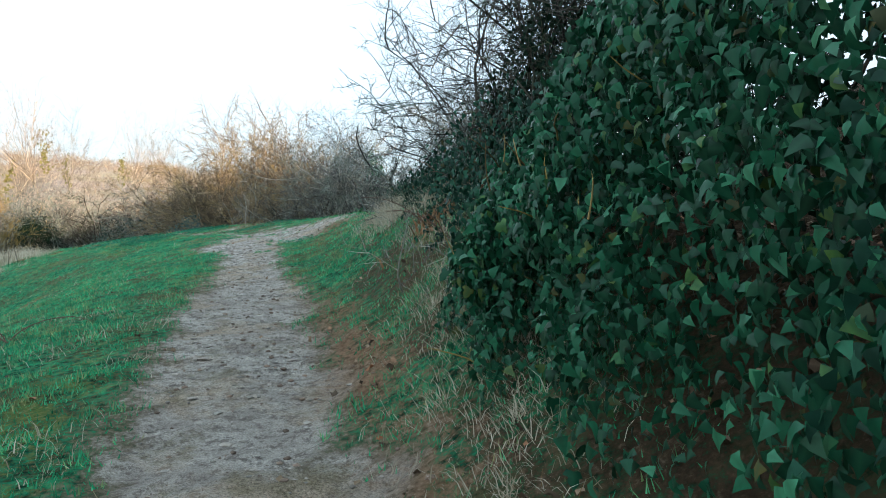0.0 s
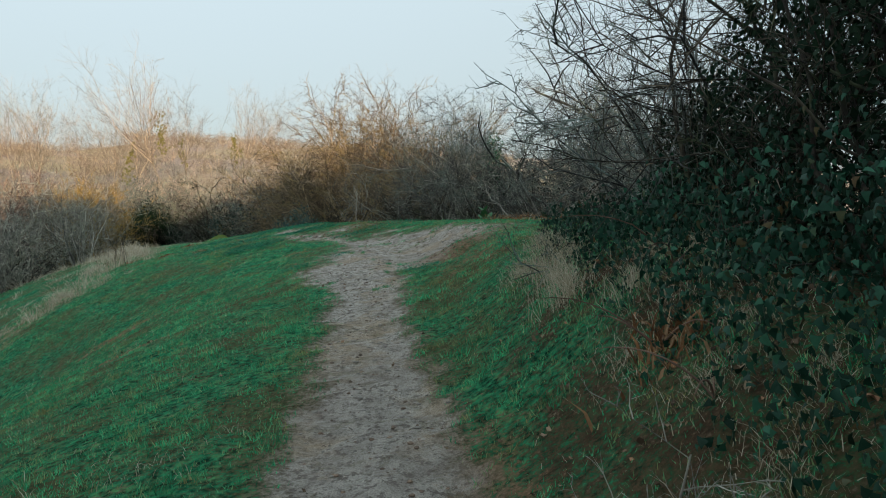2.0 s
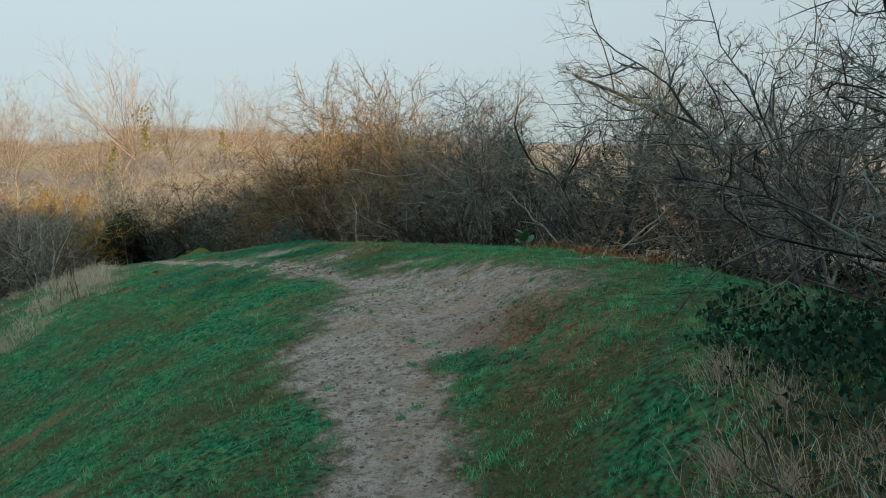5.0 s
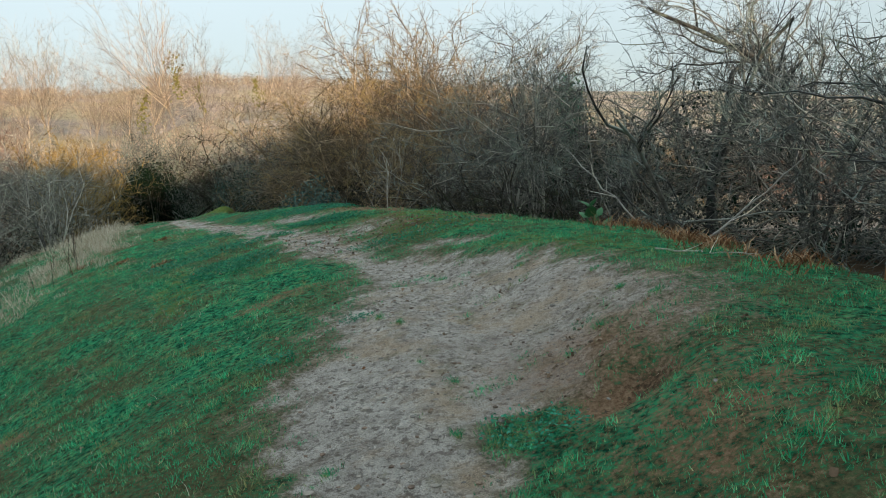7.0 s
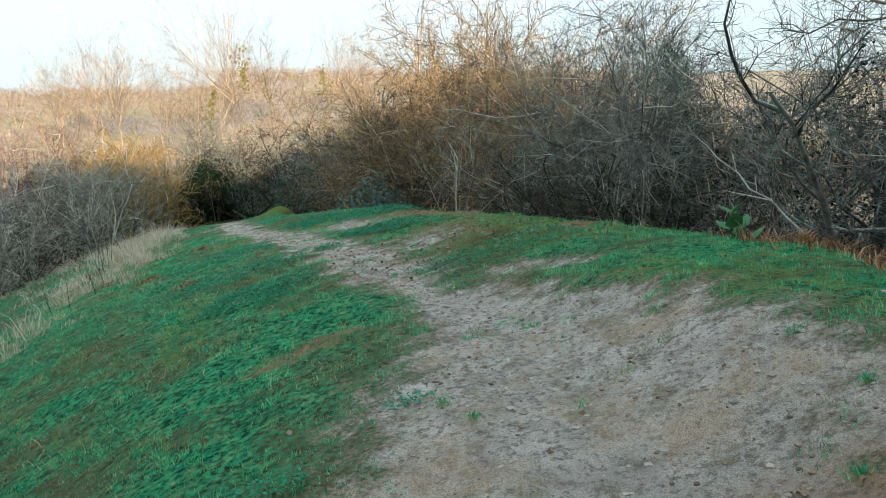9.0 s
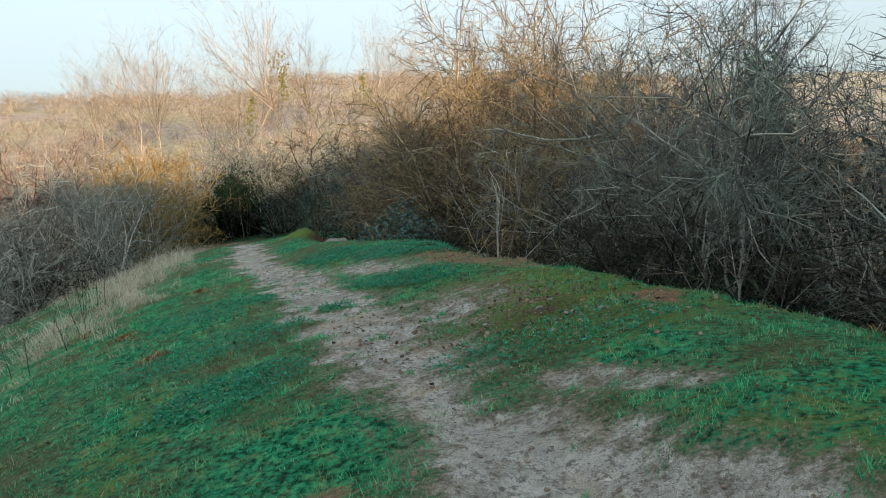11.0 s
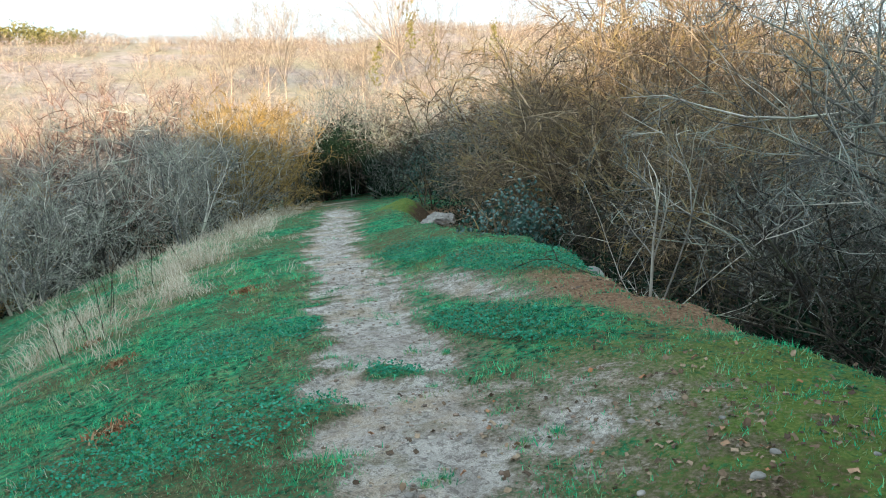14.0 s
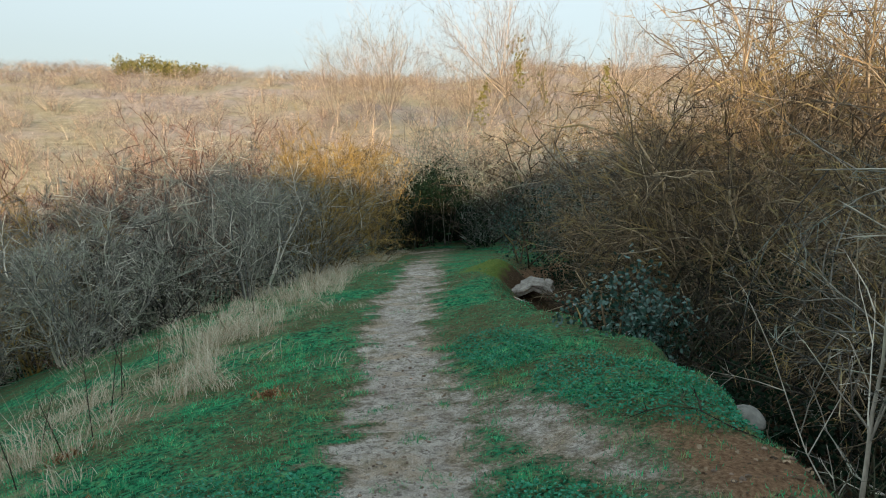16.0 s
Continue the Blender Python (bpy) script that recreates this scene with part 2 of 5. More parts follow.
def ground_material():
    """Turf, trodden grit, red soil, leaf litter and moss, blended by the masks of the sheet."""
    m, nt, bsdf = material("hillside_ground", 0.95, 0.05)

    def mask(name):
        a = nt.nodes.new("ShaderNodeAttribute")
        a.attribute_name = name
        return a.outputs["Fac"]

    fine, mid, broad = noise_of(nt, 38.0, 8.0, 0.7), noise_of(nt, 6.0, 6.0), noise_of(nt, 0.9, 4.0)
    vfine = noise_of(nt, 150.0, 4.0, 0.7)
    turf = ramp_of(nt, mid, [(0.25, (0.010, 0.10, 0.05)), (0.5, (0.024, 0.21, 0.105)), (0.72, (0.10, 0.25, 0.10))])
    # shadow between tufts and bright tips, put into the turf colour by noise
    tuft_shade = noise_of(nt, 21.0, 4.0, 0.6)
    turf = mix(nt, 1.0, turf, ramp_of(nt, tuft_shade, [(0.38, (0.22, 0.26, 0.26)), (0.5, (1.0, 1.0, 1.0)), (0.62, (2.0, 1.75, 1.6))]), "MULTIPLY")
    thatch = ramp_of(nt, fine, [(0.35, (0.05, 0.045, 0.02)), (0.7, (0.20, 0.16, 0.085))])
    turf = mix(nt, ramp_of(nt, maths(nt, "MULTIPLY", fine, broad), [(0.20, (0, 0, 0)), (0.30, (0.85, 0.85, 0.85))]), turf, thatch)
    grit = ramp_of(nt, mid, [(0.25, (0.28, 0.245, 0.22)), (0.5, (0.51, 0.465, 0.42)), (0.75, (0.68, 0.635, 0.585))])
    specks = ramp_of(nt, vfine, [(0.36, (0.42, 0.40, 0.39)), (0.5, (1, 1, 1)), (0.64, (1.45, 1.42, 1.4))])
    grit = mix(nt, 0.8, grit, specks, "MULTIPLY")
    # dark mud flecks that also put the lumps' shading into the colour
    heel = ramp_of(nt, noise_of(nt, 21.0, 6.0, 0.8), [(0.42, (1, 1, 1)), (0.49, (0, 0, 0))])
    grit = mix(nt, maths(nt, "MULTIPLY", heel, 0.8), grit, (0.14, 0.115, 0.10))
    grit = mix(nt, ramp_of(nt, broad, [(0.45, (0, 0, 0)), (0.65, (0.3, 0.3, 0.3))]), grit, (0.36, 0.295, 0.255))
    grit = mix(nt, ramp_of(nt, noise_of(nt, 1.7, 5.0, 0.65), [(0.5, (0, 0, 0)), (0.64, (0.65, 0.65, 0.65))]), grit, mix(nt, 1.0, (0.46, 0.345, 0.235), specks, "MULTIPLY"))
    grit = mix(nt, ramp_of(nt, noise_of(nt, 3.3, 6.0, 0.75), [(0.54, (0, 0, 0)), (0.62, (0.55, 0.55, 0.55))]), grit, mix(nt, 1.0, (0.20, 0.175, 0.105), specks, "MULTIPLY"))
    soil = ramp_of(nt, fine, [(0.3, (0.09, 0.052, 0.033)), (0.5, (0.26, 0.155, 0.095)), (0.75, (0.48, 0.31, 0.20))])
    litter = ramp_of(nt, fine, [(0.3, (0.035, 0.025, 0.017)), (0.55, (0.10, 0.065, 0.04)), (0.75, (0.20, 0.13, 0.08))])
    moss = ramp_of(nt, fine, [(0.3, (0.05, 0.09, 0.02)), (0.5, (0.13, 0.19, 0.045)), (0.7, (0.25, 0.27, 0.08))])
    heath = mix(nt, ramp_of(nt, noise_of(nt, 0.09, 4.0), [(0.4, (0, 0, 0)), (0.6, (1, 1, 1))]), ramp_of(nt, noise_of(nt, 0.9, 7.0, 0.75), [(0.35, (0.23, 0.18, 0.155)), (0.65, (0.46, 0.385, 0.335))]), ramp_of(nt, noise_of(nt, 1.1, 7.0, 0.75), [(0.35, (0.24, 0.195, 0.12)), (0.65, (0.46, 0.40, 0.275))]))

    def edged(name, wide=0.35, more=0.0):
        v = maths(nt, "ADD", maths(nt, "ADD", mask(name), more), maths(nt, "MULTIPLY", maths(nt, "SUBTRACT", mid, 0.5), 1.2))
        v = maths(nt, "ADD", v, maths(nt, "MULTIPLY", maths(nt, "SUBTRACT", fine, 0.5), 0.9))
        r = ramp_of(nt, v, [(0.5 - wide / 2, (0, 0, 0)), (0.5 + wide / 2, (1, 1, 1))])
        return r

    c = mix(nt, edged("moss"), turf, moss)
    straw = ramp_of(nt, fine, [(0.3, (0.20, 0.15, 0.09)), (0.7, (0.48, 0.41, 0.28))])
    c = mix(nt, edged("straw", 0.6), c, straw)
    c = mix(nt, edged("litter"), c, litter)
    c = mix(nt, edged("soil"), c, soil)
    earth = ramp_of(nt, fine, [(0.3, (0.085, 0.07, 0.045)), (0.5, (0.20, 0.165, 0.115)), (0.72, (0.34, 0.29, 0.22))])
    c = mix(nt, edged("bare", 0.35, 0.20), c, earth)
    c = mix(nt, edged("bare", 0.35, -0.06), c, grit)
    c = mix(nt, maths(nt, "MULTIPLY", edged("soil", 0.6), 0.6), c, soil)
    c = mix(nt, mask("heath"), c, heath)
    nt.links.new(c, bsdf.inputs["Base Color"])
    h = maths(nt, "ADD", maths(nt, "MULTIPLY", mid, 1.0), maths(nt, "MULTIPLY", fine, 0.55))
    h = maths(nt, "ADD", h, maths(nt, "MULTIPLY", vfine, 0.12))
    h = maths(nt, "ADD", h, maths(nt, "MULTIPLY", noise_of(nt, 15.0, 6.0, 0.75), 0.9))
    bump(nt, bsdf, h, 1.0, 0.09)
    return m


GROUND = ground_material()

# ---------------------------------------------------------------- mesh helpers


def mesh_of(name, verts, polys, mat, smooth=False):
    """A mesh from an array of corners and a list of index arrays (triangles, quads)."""
    me = bpy.data.meshes.new(name)
    verts = np.asarray(verts, np.float32)
    polys = [np.asarray(p, np.int32) for p in polys if len(p)]
    loops = np.concatenate([p.ravel() for p in polys])
    totals = np.concatenate([np.full(len(p), p.shape[1], np.int32) for p in polys])
    starts = np.concatenate([[0], np.cumsum(totals)[:-1]]).astype(np.int32)
    me.vertices.add(len(verts))
    me.vertices.foreach_set("co", verts.ravel())
    me.loops.add(len(loops))
    me.loops.foreach_set("vertex_index", loops)
    me.polygons.add(len(totals))
    me.polygons.foreach_set("loop_start", starts)
    me.polygons.foreach_set("use_smooth", np.full(len(totals), smooth))
    me.update(calc_edges=True)
    me.materials.append(mat)
    return me


def part(name, me, parent, label="", kind=""):
    ob = new(name, me)
    ob.parent = parent
    return tagged(ob, label, kind=kind)


def thing(name, at, label, category, group="", kind=""):
    ob = new(name)
    ob.empty_display_size = 0.2
    ob.location = at
    return tagged(ob, label, category, group, kind)


def tubes(pts, radii, sides, point=False):
    """Tapered tubes along many polylines of one length: pts (n, k, 3), radii (n, k). point: the last ring is drawn to a tip."""
    n, k, _ = pts.shape
    tan = np.gradient(pts, axis=1)
    tan /= np.linalg.norm(tan, axis=2, keepdims=True) + 1e-9
    ref = np.where(np.abs(tan[:, :1, 2:]) > 0.8, np.array([1.0, 0.3, 0.0]), np.array([0.0, 0.2, 1.0]))
    u = np.cross(tan, np.broadcast_to(ref, tan.shape))
    u /= np.linalg.norm(u, axis=2, keepdims=True) + 1e-9
    v = np.cross(tan, u)
    ang = np.arange(sides) * 2 * np.pi / sides
    ring = u[:, :, None, :] * np.cos(ang)[None, None, :, None] + v[:, :, None, :] * np.sin(ang)[None, None, :, None]
    verts = (pts[:, :, None, :] + ring * radii[:, :, None, None]).reshape(-1, 3)
    s = np.arange(sides)[None, None, :]
    t = (np.arange(sides)[None, None, :] + 1) % sides
    rings = k - 2 if point else k - 1
    base = (np.arange(n) * k * sides)[:, None, None] + (np.arange(rings) * sides)[None, :, None]
    quads = np.stack([base + s, base + t, base + sides + t, base + sides + s], -1).reshape(-1, 4)
    if not point:
        return verts, quads, np.zeros((0, 3), np.int64)
    last = (np.arange(n) * k * sides + (k - 2) * sides)[:, None]
    tips = np.stack([last + s[0], last + t[0], np.broadcast_to(last + sides, (n, sides))], -1).reshape(-1, 3)
    return verts, quads, tips


def joined(chunks):
    verts, quads, tips, off = [], [], [], 0
    for v, q, p in chunks:
        verts.append(v)
        quads.append(q + off)
        tips.append(p + off)
        off += len(v)
    return np.concatenate(verts), [np.concatenate(quads), np.concatenate(tips)]


def unit(v):
    return v / (np.linalg.norm(v, axis=-1, keepdims=True) + 1e-9)


def wander(rng, start, way, length, k, wobble, lift):
    """Polylines that start at start, set off along way and waver, bending up (or down) by lift."""
    n = len(start)
    pts = np.zeros((n, k, 3))
    pts[:, 0] = start
    d = unit(way)
    for j in range(1, k):
        d = unit(d + rng.normal(0, wobble, (n, 3)) + np.array([0, 0, lift]))
        pts[:, j] = pts[:, j - 1] + d * (length / (k - 1))[:, None]
    return pts


def branching(rng, pts, per, angle, ratio, k, wobble, lift, lo=0.25, vary=0.45):
    """Children of many polylines: per of them on each, set off at about angle (radians)."""
    n, kp, _ = pts.shape
    par = np.repeat(np.arange(n), per)
    f = rng.uniform(lo, 1.0, len(par)) * (kp - 1)
    i = np.minimum(f.astype(int), kp - 2)
    w = (f - i)[:, None]
    start = pts[par, i] * (1 - w) + pts[par, i + 1] * w
    tan = unit(pts[par, i + 1] - pts[par, i])
    side = unit(np.cross(tan, rng.normal(0, 1, (len(par), 3))))
    a = rng.normal(angle, 0.25, len(par))[:, None]
    way = tan * np.cos(a) + side * np.sin(a)
    plen = np.linalg.norm(np.diff(pts, axis=1), axis=2).sum(1)[par]
    length = plen * ratio * rng.uniform(1 - vary, 1 + vary, len(par)) * (1.15 - 0.5 * f / (kp - 1))
    return wander(rng, start, way, length, k, wobble, lift), f / (kp - 1)


def shrub_meshes(name, seed, height, spread, stems, mat, per=(6, 6, 5, 2), thick=0.02, upright=0.5, wobble=0.16, fine=0.0036, twig_mat=None, keep=None, lean=(0, 0), droop=0.0, trunk=False, ratio=(0.5, 0.45, 0.48), low=0.12, knees=3):
    """A leafless shrub: the meshes of its branches and of its twigs. keep(points) says which branches may stand.
    droop bends the outer branches down; trunk: one bole that forks into a fan of limbs; knees: joints of a fine twig."""
    rng = np.random.default_rng(seed)
    a = rng.uniform(0, 2 * np.pi, stems)
    out = rng.uniform(0.1, 0.9, stems) * spread / height
    way = np.stack([np.cos(a) * out + lean[0], np.sin(a) * out + lean[1], np.ones(stems)], 1)
    start = np.stack([np.cos(a) * 0.12 * out, np.sin(a) * 0.12 * out, np.full(stems, -0.15)], 1) * 2.0

    def kept(p):
        return p if keep is None else p[keep(p.reshape(-1, 3)).reshape(p.shape[:2]).all(1)]

    if trunk:
        l0 = wander(rng, start * 0.3, way * np.array([0.25, 0.25, 1.0]), height * rng.uniform(0.36, 0.44, stems), 7, wobble * 0.5, 0.02)
        l1 = branching(rng, l0, per[0], 0.5, 1.75, 6, wobble * 0.7, 0.03 * upright, 0.45, 0.25)[0]
    else:
        l0 = kept(wander(rng, start, way, height * rng.uniform(0.7, 1.05, stems), 7, wobble, 0.02))
        l1 = kept(branching(rng, l0, per[0], 0.75, ratio[0], 6, wobble, 0.05 * upright - droop, low)[0])
    l2 = kept(branching(rng, l1, per[1], 0.5 if trunk else 0.8, ratio[1], 4, wobble * 1.2, 0.04 * upright - droop, 0.15)[0])
    l3 = kept(branching(rng, l2, per[2], 0.5 if trunk else 0.85, ratio[2], knees, wobble * 1.4, 0.03 * upright, 0.1)[0])
    sets = [(l0, thick, 0.35, 6, False), (l1, thick * (0.32 if trunk else 0.4), 0.3, 4, False)]

    def built(sets):
        return joined([tubes(p, np.linspace(r, r * e, p.shape[1])[None] * rng.uniform(0.7, 1.3, (len(p), 1)), s, tip) for p, r, e, s, tip in sets])

    sets.append((l2, fine * (1.6 if trunk else 1.9), 0.5, 3, True))
    limbs = built(sets)
    sets = [(l3, fine, 0.7, 3, True)]
    if per[3]:
        sets.append((kept(branching(rng, l3, per[3], 0.9, 0.6, 2, wobble, 0.02, 0.1)[0]), fine * 0.8, 0.5, 3, True))
    twigs = built(sets)
    return mesh_of(name + "_branches", limbs[0], limbs[1], mat, True), mesh_of(name + "_twigs", twigs[0], twigs[1], twig_mat or mat)


def cards(rng, at, normal, size, shape, faces, droop=0.0):
    """Many small leaves in one go: shape is a leaf's corners (x across, y along, z up), faces its triangles."""
    n, m = len(at), len(shape)
    normal = unit(normal)
    along_v = unit(np.cross(normal, rng.normal(0, 1, (n, 3))) + np.array([0, 0, -droop]))
    across = unit(np.cross(along_v, normal))
    up = np.cross(across, along_v)
    s = size[:, None, None] * shape[None]
    verts = at[:, None] + s[..., :1] * across[:, None] + s[..., 1:2] * along_v[:, None] + s[..., 2:3] * up[:, None]
    idx = (np.arange(n) * m)[:, None, None] + np.asarray(faces)[None]
    return verts.reshape(-1, 3), idx.reshape(-1, np.asarray(faces).shape[1])


# half outlines of leaves, mirrored about the midrib
IVY_SHAPE = np.array([(0, 0, 0), (0.34, -0.12, -0.03), (0.52, 0.18, -0.09), (0.27, 0.36, -0.02), (0.30, 0.62, -0.06), (0, 1.0, -0.12), (-0.30, 0.62, -0.06), (-0.27, 0.36, -0.02), (-0.52, 0.18, -0.09), (-0.34, -0.12, -0.03), (0, 0.42, 0.035)])
IVY_FACES = [(10, 0, 1), (10, 1, 2), (10, 2, 3), (10, 3, 4), (10, 4, 5), (10, 5, 6), (10, 6, 7), (10, 7, 8), (10, 8, 9), (10, 9, 0)]
OVAL_SHAPE = np.array([(0, 0, 0), (0.30, 0.35, -0.05), (0.22, 0.75, -0.06), (0, 1.0, -0.10), (-0.22, 0.75, -0.06), (-0.30, 0.35, -0.05), (0, 0.5, 0.03)])
FLAT_SHAPE = np.array([(0, 0, 0), (0.36, 0.5, -0.04), (0, 1.0, 0.0), (-0.36, 0.5, 0.04)])
FLAT_FACES = [(0, 1, 2), (0, 2, 3)]
SMALL_IVY = np.array([(0, 0, 0.06), (0.42, 0.0, -0.14), (0.30, 0.46, -0.06), (0, 1.1, -0.26), (-0.26, 0.5, -0.02), (-0.45, 0.06, -0.12)])
ROUND_SHAPE = np.array([(0, 0, 0), (0.40, 0.28, -0.06), (0.36, 0.76, 0.05), (0, 1.0, -0.05), (-0.36, 0.76, 0.05), (-0.40, 0.28, -0.06)])
ROUND_FACES = [(0, 1, 2), (0, 2, 3), (0, 3, 4), (0, 4, 5)]
OVAL_FACES = [(6, 0, 1), (6, 1, 2), (6, 2, 3), (6, 3, 4), (6, 4, 5), (6, 5, 0)]

# ---------------------------------------------------------------- the lie of the land
# the trodden line: x, y, z; rise of the bank to its right, where the right edge breaks off, the drop beyond, steepness to the left
LINE = [
    (0.6, -8.0, -0.9, 0.7, 9.0, 0.0, 1.0),
    (0.05, -2.0, 0.3, 0.7, 9.0, 0.0, 1.0),
    (-0.42, 1.0, 0.80, 0.7, 9.0, 0.0, 1.0),
    (-0.92, 3.3, 1.08, 0.75, 9.0, 0.0, 1.0),
    (-1.37, 5.5, 1.27, 0.78, 9.0, 0.0, 1.05),
    (-1.85, 7.7, 1.42, 0.68, 6.0, 0.1, 1.15),
    (-2.4, 10.0, 1.61, 0.46, 3.2, 0.2, 1.3),
    (-2.9, 12.2, 1.80, 0.40, 2.6, 0.35, 1.45),
    (-3.9, 14.5, 1.87, 0.32, 2.5, 0.6, 1.4),
    (-5.4, 16.8, 1.96, 0.22, 2.25, 0.9, 1.15),
    (-6.9, 18.7, 1.90, 0.26, 1.95, 1.1, 1.05),
    (-8.85, 21.1, 1.76, 0.28, 2.0, 1.1, 1.0),
    (-10.85, 23.6, 1.63, 0.2, 1.25, 1.0, 0.85),
    (-12.85, 26.6, 1.46, 0.2, 1.2, 0.8, 0.8),
    (-15.0, 29.6, 1.14, 0.1, 2.0, 0.5, 0.8),
    (-17.3, 33.0, 0.74, 0.1, 4.0, 0.3, 0.8),
    (-22.0, 41.0, 0.3, 0.1, 6.0, 0.3, 0.8),
]
# how far the bare ground reaches to the left and right of the line, by y
WORN = [(-8, 0.45, 0.5), (1, 0.40, 0.45), (3.3, 0.36, 0.43), (5.5, 0.42, 0.36), (7.7, 0.38, 0.27), (9.4, 0.42, 0.28), (10.4, 0.52, 0.42), (11.2, 0.85, 0.95), (12.2, 0.80, 1.55),
        (13.3, 0.48, 1.45), (14.3, 0.12, 1.0), (15.2, 0.02, 0.42), (16.2, 0.16, 0.52), (17.2, 0.32, 0.55), (18.7, 0.36, 0.50), (21.1, 0.34, 0.44), (23.6, 0.30, 0.36), (26.6, 0.30, 0.32), (33, 0.3, 0.3), (41, 0.3, 0.3)]


# how far to the left of the line the bleached grass begins, by y
STRAW_LINE = ([15, 17, 18.3, 19.5, 21, 23.6, 28, 34], [7.0, 5.2, 3.55, 2.45, 1.5, 0.95, 0.85, 0.8])


def glided(rows, n=12):
    a, out = np.array(rows, float), []
    for i in range(len(a) - 1):
        p0, p1, p2, p3 = a[max(i - 1, 0)], a[i], a[i + 1], a[min(i + 2, len(a) - 1)]
        for k in range(n):
            u = k / n
            out.append(0.5 * (2 * p1 + (p2 - p0) * u + (2 * p0 - 5 * p1 + 4 * p2 - p3) * u * u + (3 * p1 - p0 - 3 * p2 + p3) * u ** 3))
    return np.array(out + [a[-1]])


TRACK = glided(LINE)
TRACK_WAY = unit(np.gradient(TRACK[:, :2], axis=0))
WORN_A = np.array(WORN, float)


def step(a, b, v):
    u = np.clip((v - a) / (b - a), 0, 1)
    return u * u * (3 - 2 * u)


def along(x, y):
    """The nearest place on the line: its y, the signed distance (right is plus) and the line's values there."""
    d2 = (x[:, None] - TRACK[:, 0]) ** 2 + (y[:, None] - TRACK[:, 1]) ** 2
    low = d2.min(1)
    w = np.exp(-np.minimum((d2 - low[:, None]) / 0.5, 60))
    w /= w.sum(1, keepdims=True)
    i = d2.argmin(1)
    side = TRACK_WAY[i, 1] * (x - TRACK[i, 0]) - TRACK_WAY[i, 0] * (y - TRACK[i, 1])
    return w @ TRACK[:, 1], np.sign(side) * np.sqrt(low), w @ TRACK[:, 2:]


def ripple(x, y, scale, seed=0.0):
    """Cheap smooth unevenness of about unit size."""
    s = seed * 7.31
    return (np.sin(x * scale + s + 1.3 * np.sin(y * scale * 0.7 + s)) * np.cos(y * scale * 1.1 - s + 0.9 * np.sin(x * scale * 0.8)) + 0.5 * np.sin(x * scale * 2.3 - y * scale * 1.7 + s * 2)) / 1.5


